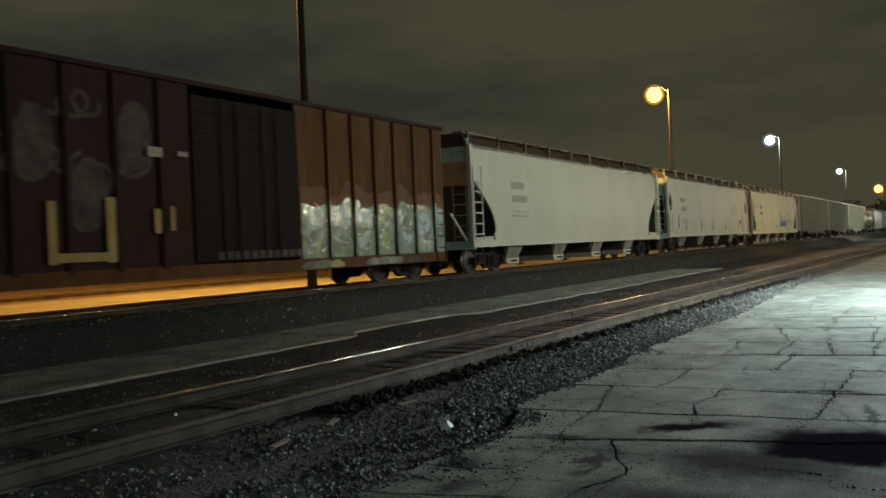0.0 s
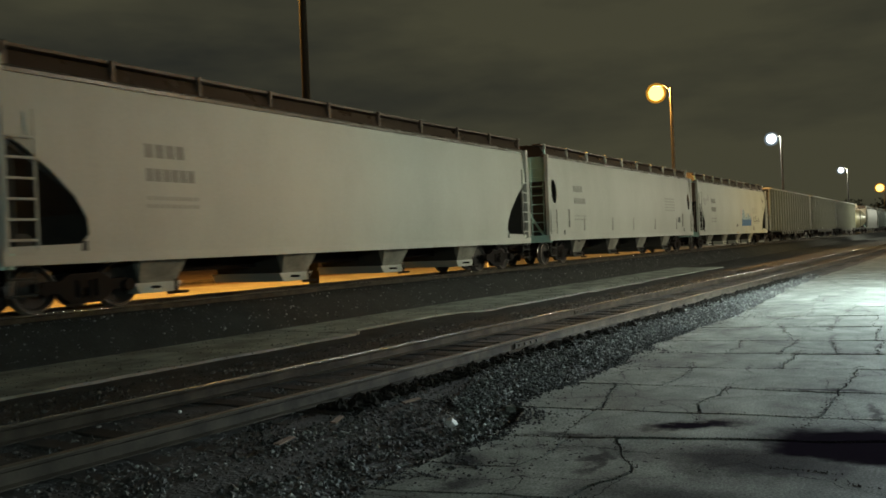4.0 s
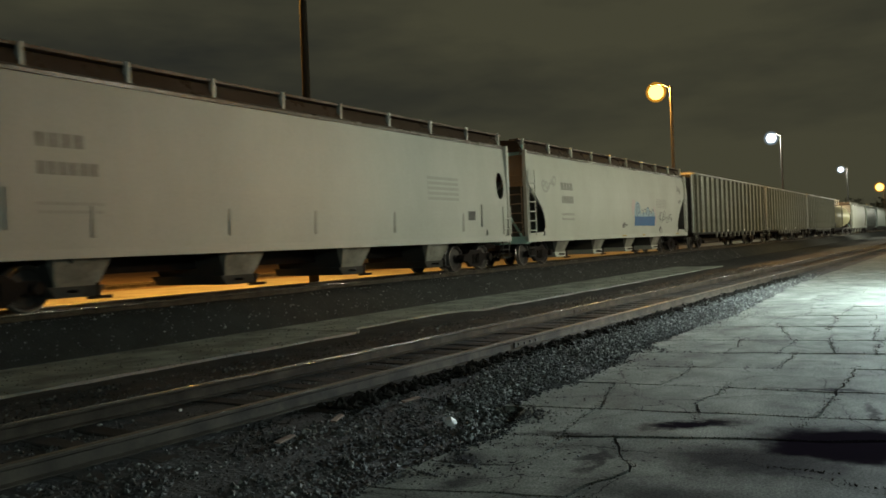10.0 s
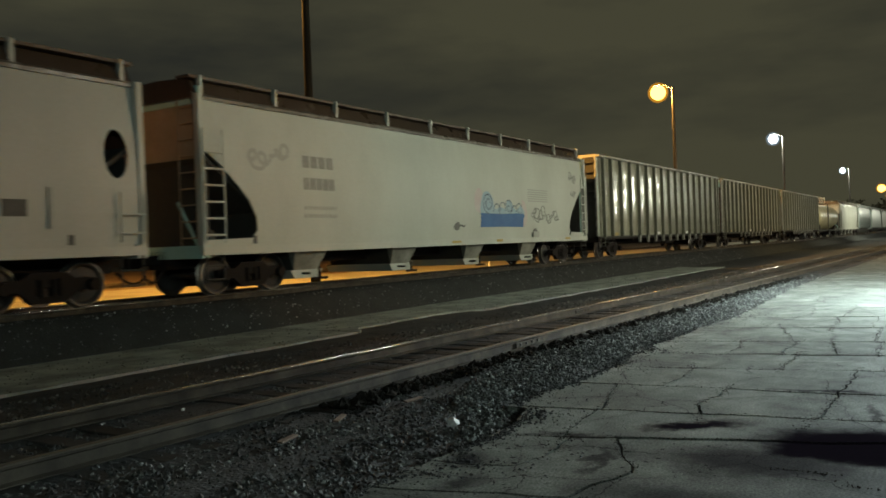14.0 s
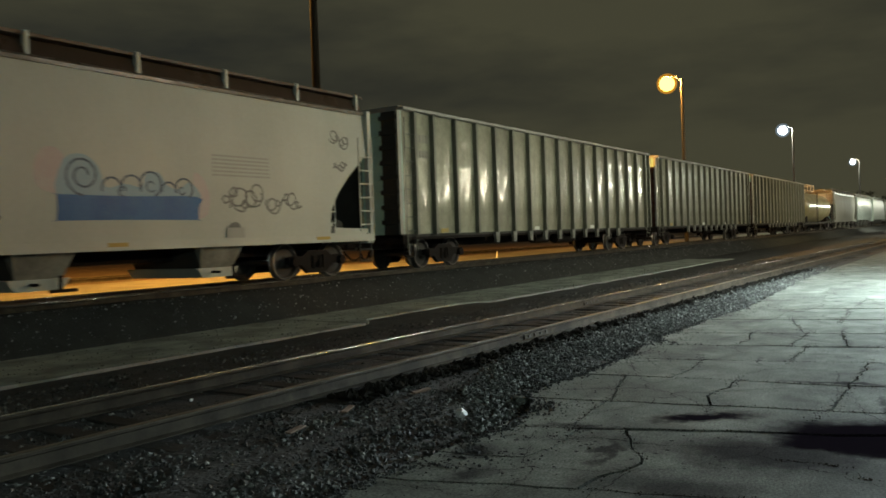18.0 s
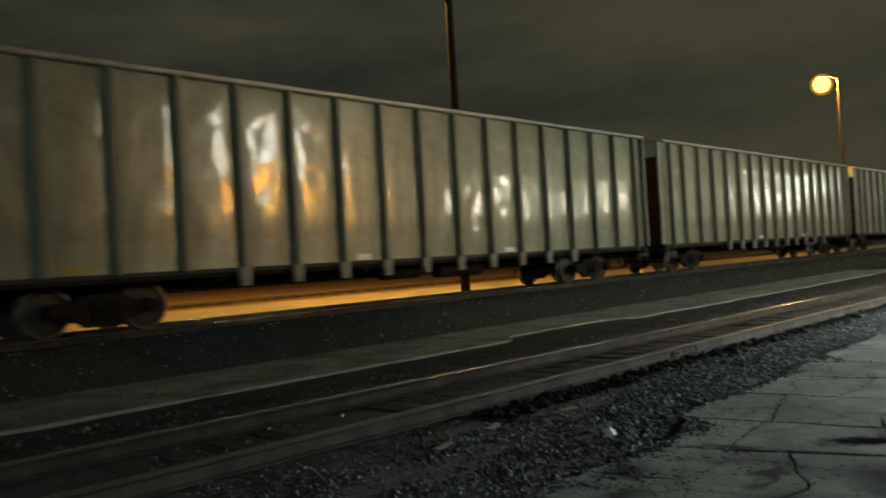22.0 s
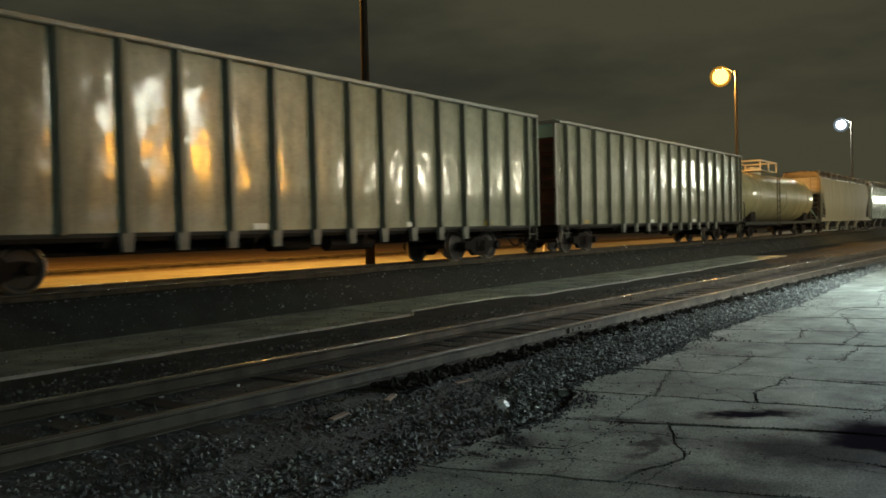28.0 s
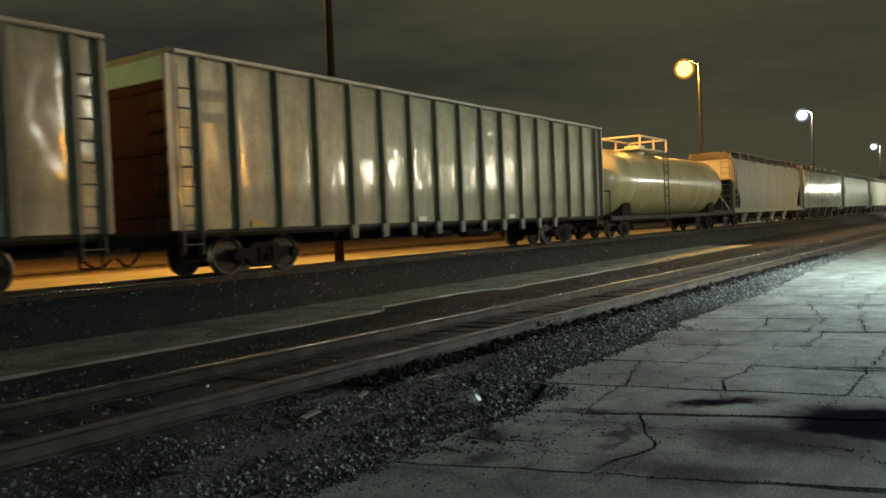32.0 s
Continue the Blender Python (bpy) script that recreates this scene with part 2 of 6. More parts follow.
STREAK = (2.2, 2.2, 0.35)
M = {
    "asphalt": material("asphalt", (0.205, 0.215, 0.185), (0.085, 0.09, 0.08), 0.8, grain=70, blot=1.4, bump=0.6, depth=0.006, vary=0.13, mix=0.9, spec=0.08),
    "crack": material("crack_dirt", (0.012, 0.012, 0.010), rough=0.95, grain=40),
    "stain": material("oil_stain", (0.010, 0.009, 0.009), (0.03, 0.03, 0.03), 0.95, grain=25, blot=4, spec=0.02),
    "soil": material("ballast_soil", (0.076, 0.078, 0.074), (0.03, 0.029, 0.031), 0.95, grain=24, blot=1.8, bump=1.0, depth=0.03, mix=0.95, spec=0.2),
    "stone": material("ballast_stone", (0.16, 0.165, 0.15), (0.07, 0.07, 0.06), 0.75, grain=60, blot=14, mix=0.9),
    "clod": material("tarry_clod", (0.016, 0.015, 0.013), (0.03, 0.026, 0.02), 0.95, grain=30, blot=5, bump=1.0, depth=0.02, spec=0.05),
    "pebble": material("pale_ballast_stone", (0.25, 0.26, 0.235), (0.09, 0.09, 0.085), 0.8, grain=60, blot=14, mix=0.9, spec=0.2),
    "bank_stone": material("bank_stone", (0.20, 0.205, 0.20), (0.03, 0.03, 0.028), 0.9, grain=40, blot=9, spec=0.15),
    "pale_stone": material("pale_stone", (0.80, 0.78, 0.74), (0.5, 0.48, 0.45), 0.8),
    "strip": material("old_concrete", (0.40, 0.45, 0.40), (0.17, 0.20, 0.18), 0.6, grain=26, blot=0.9, bump=0.6, depth=0.01),
    "strip_edge": material("worn_edge", (0.34, 0.34, 0.32), (0.10, 0.10, 0.095), 0.8, grain=16, blot=3),
    "berm": material("sooty_ballast", (0.072, 0.074, 0.070), (0.026, 0.026, 0.026), 0.95, grain=22, blot=1.5, bump=1.0, depth=0.03, spec=0.03),
    "lot": material("pale_gravel", (0.23, 0.215, 0.16), (0.085, 0.078, 0.055), 0.9, grain=5, blot=1.6, bump=1.0, depth=0.05, mix=1.0),
    "dirt": material("reddish_dirt", (0.13, 0.09, 0.055), (0.05, 0.032, 0.02), 0.95, grain=10, blot=0.4, spec=0.1),
    "field": material("dark_ground", (0.03, 0.03, 0.025), (0.015, 0.015, 0.012), 0.95, grain=3, blot=0.1),
    "tie": material("old_tie_wood", (0.036, 0.033, 0.029), (0.105, 0.095, 0.085), 0.8, spec=0.1, grain=40, blot=3, stretch=(6, 0.6, 6), bump=0.5, vary=0.35),
    "tie_red": material("splintered_tie", (0.22, 0.15, 0.11), (0.10, 0.07, 0.055), 0.85, grain=40, blot=3, stretch=(6, 0.6, 6)),
    "rail_side": material("rusty_rail", (0.075, 0.062, 0.045), (0.035, 0.028, 0.022), 0.7, spec=0.2, grain=40, blot=3),
    "rail_dull": material("rust_filmed_rail_head", (0.15, 0.125, 0.085), (0.075, 0.06, 0.042), 0.45, metal=0.4, grain=50, blot=2, bump=0.05),
    "rail_top": material("worn_rail_head", (0.70, 0.66, 0.60), (0.42, 0.38, 0.34), 0.17, metal=0.9, grain=50, blot=2, bump=0.03),
    "steel": material("dark_cast_steel", (0.017, 0.015, 0.015), (0.03, 0.02, 0.014), 0.7, grain=30, blot=4, spec=0.05),
    "wheel": material("wheel_steel", (0.022, 0.019, 0.017), (0.04, 0.032, 0.026), 0.6, grain=30, blot=4),
    "tread": material("polished_tread", (0.36, 0.34, 0.31), (0.2, 0.185, 0.17), 0.35, metal=0.9, grain=30),
    "hopper_a": material("grey_hopper_paint", (0.49, 0.505, 0.45), (0.30, 0.29, 0.25), 0.5, grain=14, blot=1.0, stretch=(0.5, 0.5, 0.22), mix=0.45, bump=0.05, wave=0.01, wave_scale=0.5),
    "hopper_b": material("pale_hopper_paint", (0.47, 0.48, 0.43), (0.27, 0.27, 0.23), 0.5, grain=14, blot=0.9, stretch=(0.5, 0.5, 0.22), mix=0.45, bump=0.05, wave=0.01, wave_scale=0.5),
    "hopper_c": material("cream_hopper_paint", (0.495, 0.515, 0.45), (0.30, 0.30, 0.25), 0.48, grain=14, blot=1.1, stretch=(0.5, 0.5, 0.22), mix=0.45, bump=0.05, wave=0.01, wave_scale=0.5),
    "hopper_d": material("olive_grey_hopper_paint", (0.27, 0.27, 0.22), (0.16, 0.16, 0.125), 0.5, grain=14, blot=1.1, stretch=STREAK, bump=0.05),
    "hopper_e": material("glossy_hopper_paint", (0.34, 0.40, 0.37), (0.22, 0.25, 0.23), 0.22, grain=14, blot=1.1, stretch=STREAK, bump=0.03, wave=0.03, wave_scale=2.0, coat=0.6, coat_rough=0.06),
    "hopper_f": material("green_grey_hopper_paint", (0.30, 0.36, 0.30), (0.2, 0.22, 0.18), 0.4, grain=14, blot=1.1, stretch=STREAK, bump=0.05),
    "chute": material("grimy_chute_paint", (0.30, 0.295, 0.245), (0.09, 0.085, 0.07), 0.6, grain=14, blot=1.8, mix=1.0),
    "frost": material("pale_cyan_end", (0.46, 0.70, 0.63), (0.25, 0.42, 0.37), 0.6, grain=10, blot=1.4),
    "rust": material("rusted_end_sheet", (0.11, 0.058, 0.030), (0.05, 0.028, 0.018), 0.8, spec=0.15, grain=16, blot=1.2),
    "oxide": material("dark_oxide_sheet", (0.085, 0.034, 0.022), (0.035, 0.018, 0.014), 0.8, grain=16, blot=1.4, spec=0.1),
    "tan_end": material("tan_end_sheet", (0.40, 0.30, 0.20), (0.22, 0.15, 0.09), 0.6, grain=16, blot=1.6),
    # near-black that stands in for shade beneath the cars; also inner walls and scrap
    "shade": material("shade_dark_sheet", (0.045, 0.043, 0.036), (0.02, 0.02, 0.018), 0.8, grain=16, blot=1.2),
    "roof": material("grimy_roof", (0.062, 0.042, 0.028), (0.028, 0.02, 0.017), 0.28, grain=16, blot=1.0, wave=0.02, wave_scale=1.5),
    "lip": material("sooty_eave_paint", (0.20, 0.18, 0.15), (0.07, 0.06, 0.05), 0.26, grain=16, blot=1.5, stretch=(0.5, 1, 1), mix=1.0, wave=0.02, wave_scale=2.5),
    "walk": material("rusty_running_board", (0.12, 0.085, 0.06), (0.04, 0.03, 0.024), 0.5, grain=16, blot=1.6, spec=0.4),
    "gondola": material("weathered_gondola_sheet", (0.33, 0.335, 0.24), (0.12, 0.108, 0.074), 0.40, metal=0.2, grain=18, blot=1.9, stretch=(1.3, 1.3, 0.8), bump=0.04, mix=0.9, coat=0.9, coat_rough=0.15,
                        wave=0.045, wave_scale=1.25, vary=0.14),
    "gondola_post": material("gondola_post_paint", (0.165, 0.168, 0.125), (0.085, 0.088, 0.066), 0.45, grain=18, blot=2),
    "gondola_foot": material("gondola_foot_paint", (0.22, 0.22, 0.19), (0.10, 0.10, 0.085), 0.55, grain=18, blot=3, mix=0.9),
    "gondola_faint": material("worn_gondola_stencil", (0.20, 0.19, 0.16), (0.26, 0.25, 0.21), 0.5, grain=20, blot=5),
    "gondola_rim": material("gondola_rim", (0.38, 0.38, 0.34), (0.2, 0.19, 0.17), 0.45, metal=0.3, grain=18, blot=2),
    "box_brown": material("faded_boxcar_brown", (0.105, 0.050, 0.019), (0.04, 0.021, 0.012), 0.65, grain=18, blot=1.4, stretch=STREAK, mix=0.9, spec=0.12),
    "box_dark": material("dark_boxcar_red", (0.030, 0.019, 0.020), (0.05, 0.032, 0.03), 0.6, grain=18, blot=1.2, stretch=STREAK, spec=0.03),
    "door_black": material("black_door_paint", (0.007, 0.007, 0.009), (0.018, 0.017, 0.018), 0.5, grain=18, blot=2, spec=0.04),
    "tank": material("grimy_tank_paint", (0.52, 0.46, 0.28), (0.20, 0.20, 0.08), 0.35, grain=14, blot=0.8, stretch=(1, 1, 0.5), mix=0.9, coat=0.5, coat_rough=0.06),
    "cream": material("cream_enamel", (0.74, 0.66, 0.50), (0.5, 0.42, 0.30), 0.5, grain=14, blot=1.2),
    "mark": material("dark_stencil", (0.21, 0.21, 0.185), (0.38, 0.38, 0.33), 0.6, grain=20, blot=5),
    "faint": material("faded_stencil", (0.33, 0.33, 0.295), (0.42, 0.42, 0.37), 0.6, grain=20, blot=5),
    "ink": material("black_spray_paint", (0.05, 0.053, 0.05), (0.13, 0.13, 0.12), 0.6, grain=20, blot=4),
    "worn_ink": material("worn_black_spray_paint", (0.095, 0.095, 0.088), (0.22, 0.215, 0.195), 0.6, grain=20, blot=3, mix=1.0),
    "navy": material("navy_spray_paint", (0.03, 0.05, 0.085), (0.10, 0.13, 0.17), 0.5, grain=20, blot=3, mix=1.0),
    "blue": material("blue_spray_paint", (0.008, 0.088, 0.27), (0.045, 0.15, 0.32), 0.5, grain=20, blot=2.2, mix=1.0),
    "sky_blue": material("pale_blue_spray_paint", (0.26, 0.39, 0.47), (0.38, 0.45, 0.47), 0.5, grain=20, blot=4),
    "pink": material("pink_spray_paint", (0.47, 0.36, 0.355), (0.51, 0.48, 0.43), 0.5, grain=20, blot=2.5, mix=1.0),
    "mint": material("mint_spray_paint", (0.22, 0.33, 0.26), (0.06, 0.09, 0.075), 0.4, grain=14, blot=3.2, mix=1.0, coat=0.6, wave=0.02, wave_scale=3.5),
    "silver": material("silver_spray_paint", (0.38, 0.46, 0.41), (0.12, 0.16, 0.14), 0.35, metal=0.4, grain=14, blot=3, coat=0.7, wave=0.02, wave_scale=4, mix=0.9),
    "glint": material("painted_glint", (0.68, 0.70, 0.66), (0.5, 0.52, 0.5), 0.3, grain=14, blot=3),
    "leek": material("green_spray_paint", (0.34, 0.37, 0.13), (0.10, 0.15, 0.08), 0.4, grain=14, blot=3, coat=0.6, wave=0.02, wave_scale=4),
    "slate": material("slate_spray_paint", (0.10, 0.14, 0.13), (0.05, 0.07, 0.065), 0.4, grain=14, blot=3, coat=0.6, wave=0.02, wave_scale=4),
    "mauve": material("mauve_overspray", (0.15, 0.090, 0.065), (0.085, 0.045, 0.025), 0.6, grain=16, blot=2.5, mix=1.0, spec=0.15),
    "dim": material("sooted_old_paint", (0.095, 0.09, 0.088), (0.03, 0.026, 0.027), 0.6, grain=14, blot=3, mix=1.0, spec=0.1),
    "yellow": material("yellow_spray_paint", (0.22, 0.185, 0.045), (0.10, 0.08, 0.025), 0.5, grain=14, blot=3),
    "reflector": material("yellow_reflector", (0.42, 0.30, 0.05), (0.3, 0.2, 0.04), 0.4, grain=20),
    "white": material("white_reflector", (0.8, 0.8, 0.76), (0.6, 0.6, 0.56), 0.35, grain=20),
    "pole": material("lamp_pole", (0.065, 0.06, 0.055), (0.035, 0.032, 0.03), 0.6, grain=16, blot=2),
    "wood_pole": material("creosoted_pole", (0.018, 0.016, 0.012), (0.022, 0.018, 0.014), 0.9, spec=0.05, grain=30, blot=3, stretch=(4, 4, 0.4)),
    "glow_sodium": glowing("sodium_lens", (1.0, 0.60, 0.12), 8.0),
    "glow_led": glowing("led_lens", (0.88, 0.97, 1.0), 8),
    # see-through glowing shells that imitate the bloom round the lamps
    "globe_sodium": glowing("sodium_halo", (1.0, 0.42, 0.02), 0.85, 0.72),
    "globe_led": glowing("led_halo", (0.55, 0.72, 0.85), 0.4, 0.72),
    "shield": smoked("smoked_shield", (0.05, 0.05, 0.05), 0.09),
    "skirt": smoked("pale_shield", (0.05, 0.05, 0.05), 0.13),
    "leaf": material("night_foliage", (0.04, 0.05, 0.03), (0.02, 0.025, 0.015), 0.9, grain=3),
}



def per_stone(m, low, high):
    """Let each loose stone of one mesh take its own shade."""
    n, l = m.node_tree.nodes, m.node_tree.links
    b = n["Principled BSDF"]
    old = b.inputs["Base Color"].links[0].from_socket
    g, r, h = n.new("ShaderNodeNewGeometry"), n.new("ShaderNodeMapRange"), n.new("ShaderNodeHueSaturation")
    p = n.new("ShaderNodeMath")
    p.operation, p.inputs[1].default_value = "POWER", 4.0
    l.new(g.outputs["Random Per Island"], p.inputs[0])
    l.new(p.outputs[0], r.inputs["Value"])
    r.inputs["To Min"].default_value, r.inputs["To Max"].default_value = low, high
    l.new(r.outputs["Result"], h.inputs["Value"])
    l.new(old, h.inputs["Color"])
    l.new(h.outputs["Color"], b.inputs["Base Color"])


per_stone(M["stone"], 0.3, 2.2)


def soiled(m, scale, low):
    """Soot and mud over part of a surface, in ragged patches."""
    n, l = m.node_tree.nodes, m.node_tree.links
    b = n["Principled BSDF"]
    old = b.inputs["Base Color"].links[0].from_socket
    tc, no, ra, mu = (n.new(k) for k in ("ShaderNodeTexCoord", "ShaderNodeTexNoise", "ShaderNodeMapRange", "ShaderNodeHueSaturation"))
    no.inputs["Scale"].default_value, no.inputs["Detail"].default_value, no.inputs["Roughness"].default_value = scale, 6, 0.65
    l.new(tc.outputs["Object"], no.inputs["Vector"])
    ra.inputs["From Min"].default_value, ra.inputs["From Max"].default_value, ra.inputs["To Min"].default_value, ra.inputs["To Max"].default_value = 0.4, 0.62, low, 1.15
    l.new(no.outputs["Fac"], ra.inputs["Value"])
    l.new(ra.outputs["Result"], mu.inputs["Value"])
    l.new(old, mu.inputs["Color"])
    l.new(mu.outputs["Color"], b.inputs["Base Color"])


soiled(M["stone"], 1.3, 0.18)
soiled(M["strip"], 1.1, 0.5)
soiled(M["lot"], 0.8, 0.62)
soiled(M["rail_side"], 2.0, 0.5)
per_stone(M["bank_stone"], 0.6, 2.6)
per_stone(M["pebble"], 0.35, 1.7)


def crazed(m, scale, width, dark):
    """Fine crazing: thin wandering cracks, dark and sunk, between larger plates."""
    n, l = m.node_tree.nodes, m.node_tree.links
    b = n["Principled BSDF"]
    old = b.inputs["Base Color"].links[0].from_socket
    tc, no = n.new("ShaderNodeTexCoord"), n.new("ShaderNodeTexNoise")
    no.inputs["Scale"].default_value, no.inputs["Detail"].default_value = 2.6, 5
    l.new(tc.outputs["Object"], no.inputs["Vector"])
    off = n.new("ShaderNodeMix")
    off.data_type = "VECTOR"
    off.inputs["Factor"].default_value = 0.22
    l.new(tc.outputs["Object"], off.inputs["A"])
    l.new(no.outputs["Color"], off.inputs["B"])
    vo = n.new("ShaderNodeTexVoronoi")
    vo.feature = "DISTANCE_TO_EDGE"
    vo.inputs["Scale"].default_value = scale
    l.new(off.outputs["Result"], vo.inputs["Vector"])
    big = n.new("ShaderNodeTexNoise")
    big.inputs["Scale"].default_value = 0.7
    l.new(tc.outputs["Object"], big.inputs["Vector"])
    wid = n.new("ShaderNodeMapRange")
    wid.inputs["From Min"].default_value, wid.inputs["From Max"].default_value = 0.42, 0.62
    wid.inputs["To Min"].default_value, wid.inputs["To Max"].default_value = 0.0008, width
    l.new(big.outputs["Fac"], wid.inputs["Value"])
    lt = n.new("ShaderNodeMath")
    lt.operation = "LESS_THAN"
    l.new(vo.outputs["Distance"], lt.inputs[0])
    l.new(wid.outputs["Result"], lt.inputs[1])
    mix = n.new("ShaderNodeMix")
    mix.data_type = "RGBA"
    l.new(lt.outputs[0], mix.inputs["Factor"])
    l.new(old, mix.inputs["A"])
    mix.inputs["B"].default_value = (*dark, 1)
    # grit: small pale and dark specks
    sp, ra = n.new("ShaderNodeTexNoise"), n.new("ShaderNodeMapRange")
    sp.inputs["Scale"].default_value, sp.inputs["Detail"].default_value = 55, 2
    l.new(tc.outputs["Object"], sp.inputs["Vector"])
    ra.inputs["From Min"].default_value, ra.inputs["From Max"].default_value, ra.inputs["To Min"].default_value, ra.inputs["To Max"].default_value = 0.3, 0.7, 0.6, 1.4
    l.new(sp.outputs["Fac"], ra.inputs["Value"])
    # dirt gathered along the cracks and in broad blotches
    near, blot, bm_, m1, m2 = (n.new(k) for k in ("ShaderNodeMapRange", "ShaderNodeTexNoise", "ShaderNodeMapRange", "ShaderNodeMath", "ShaderNodeMath"))
    near.inputs["From Max"].default_value, near.inputs["To Min"].default_value = 0.07, 0.84
    l.new(vo.outputs["Distance"], near.inputs["Value"])
    blot.inputs["Scale"].default_value, blot.inputs["Detail"].default_value, blot.inputs["Roughness"].default_value = 1.1, 9, 0.7
    l.new(tc.outputs["Object"], blot.inputs["Vector"])
    bm_.inputs["From Min"].default_value, bm_.inputs["From Max"].default_value, bm_.inputs["To Min"].default_value, bm_.inputs["To Max"].default_value = 0.42, 0.68, 1.08, 0.58
    l.new(blot.outputs["Fac"], bm_.inputs["Value"])
    m1.operation = m2.operation = "MULTIPLY"
    l.new(near.outputs["Result"], m1.inputs[0])
    l.new(bm_.outputs["Result"], m1.inputs[1])
    l.new(m1.outputs[0], m2.inputs[0])
    l.new(ra.outputs["Result"], m2.inputs[1])
    hs = n.new("ShaderNodeHueSaturation")
    l.new(m2.outputs[0], hs.inputs["Value"])
    l.new(mix.outputs["Result"], hs.inputs["Color"])
    l.new(hs.outputs["Color"], b.inputs["Base Color"])


def stained(m, spots):
    """Oil soaked into the surface: soft ragged stains. spots: x, y, half width, half length, turn, strength, softness."""
    n, l = m.node_tree.nodes, m.node_tree.links
    b = n["Principled BSDF"]
    old = b.inputs["Base Color"].links[0].from_socket
    tc = n.new("ShaderNodeTexCoord")

    def vec(op, a, c):
        v = n.new("ShaderNodeVectorMath")
        v.operation = op
        for i, q in enumerate((a, c)):
            if isinstance(q, tuple):
                v.inputs[i].default_value = q
            else:
                l.new(q, v.inputs[i])
        return v.outputs["Vector"]
    at = tc.outputs["Object"]
    for scale, amount in ((2.2, 0.5), (9.0, 0.22), (40.0, 0.07)):
        no = n.new("ShaderNodeTexNoise")
        no.inputs["Scale"].default_value, no.inputs["Detail"].default_value = scale, 3
        l.new(tc.outputs["Object"], no.inputs["Vector"])
        at = vec("ADD", at, vec("MULTIPLY", vec("SUBTRACT", no.outputs["Color"], (0.5, 0.5, 0.5)), (amount, amount, 0)))
    total = None
    for x, y, rx, ry, turn, strength, soft in spots:
        ro = n.new("ShaderNodeVectorRotate")
        ro.rotation_type = "Z_AXIS"
        ro.inputs["Angle"].default_value = -turn
        l.new(vec("SUBTRACT", at, (x, y, 0)), ro.inputs["Vector"])
        ln = n.new("ShaderNodeVectorMath")
        ln.operation = "LENGTH"
        l.new(vec("MULTIPLY", ro.outputs["Vector"], (1 / rx, 1 / ry, 0)), ln.inputs[0])
        mr = n.new("ShaderNodeMapRange")
        mr.interpolation_type = "SMOOTHSTEP"
        mr.inputs["From Min"].default_value, mr.inputs["From Max"].default_value = 1 - soft, 1 + soft
        mr.inputs["To Min"].default_value, mr.inputs["To Max"].default_value = strength, 0
        l.new(ln.outputs["Value"], mr.inputs["Value"])
        if total is None:
            total = mr.outputs["Result"]
        else:
            mx = n.new("ShaderNodeMath")
            mx.operation = "MAXIMUM"
            l.new(total, mx.inputs[0])
            l.new(mr.outputs["Result"], mx.inputs[1])
            total = mx.outputs[0]
    mix = n.new("ShaderNodeMix")
    mix.data_type = "RGBA"
    l.new(total, mix.inputs["Factor"])
    l.new(old, mix.inputs["A"])
    mix.inputs["B"].default_value = (0.012, 0.009, 0.013, 1)
    l.new(mix.outputs["Result"], b.inputs["Base Color"])
    sp = n.new("ShaderNodeMapRange")
    sp.inputs["To Min"].default_value, sp.inputs["To Max"].default_value = 0.05, 0.0
    l.new(total, sp.inputs["Value"])
    l.new(sp.outputs["Result"], b.inputs["Specular IOR Level"])


crazed(M["asphalt"], 0.9, 0.0026, (0.02, 0.02, 0.018))
stained(M["asphalt"], [(7.02, 2.0, 0.15, 0.46, 0.62, 1.0, 0.45), (6.75, 0.72, 0.62, 0.76, 0.5, 1.0, 0.36), (6.05, 1.25, 0.45, 0.75, 0.3, 0.85, 0.6), (5.75, 0.55, 0.75, 1.1, 0.3, 0.5, 0.75), (5.0, 1.6, 0.25, 0.5, 0.2, 0.7, 0.8),
                       (6.25, 2.75, 0.06, 0.4, 0.3, 0.7, 0.8), (9.0, 1.2, 0.05, 0.45, 0.1, 0.9, 0.6), (5.6, 2.3, 0.3, 0.06, 0.2, 0.75, 0.7), (8.0, 0.7, 0.4, 0.06, 0.1, 0.7, 0.7),
                       (4.7, 2.9, 0.2, 0.12, 0.1, 0.75, 0.8), (10.1, 2.2, 0.3, 0.03, 0.1, 0.7, 0.7), (5.25, 3.2, 0.2, 0.2, 0.0, 0.85, 0.8)])

# ---------------------------------------------------------------- shapes


def empty(name, m=None):
    ob = new(name)
    ob.empty_display_size = 0.3
    if m is not None:
        ob.matrix_basis = m
    return ob


def mesh_of(name, bm, mat, smooth=False):
    bmesh.ops.recalc_face_normals(bm, faces=bm.faces)
    me = bpy.data.meshes.new(name)
    bm.to_mesh(me)
    bm.free()
    me.materials.append(M[mat])
    if smooth:
        me.shade_smooth()
    return me


def part(name, bm, mat, parent=None, label="", at=None, smooth=False):
    """One mesh object from a bmesh (or a ready mesh) under a thing or a part."""
    me = bm if isinstance(bm, bpy.types.Mesh) else mesh_of(name, bm, mat, smooth)
    ob = new(name, me)
    ob.parent = parent
    if at is not None:
        ob.location = at
    return tagged(ob, label)


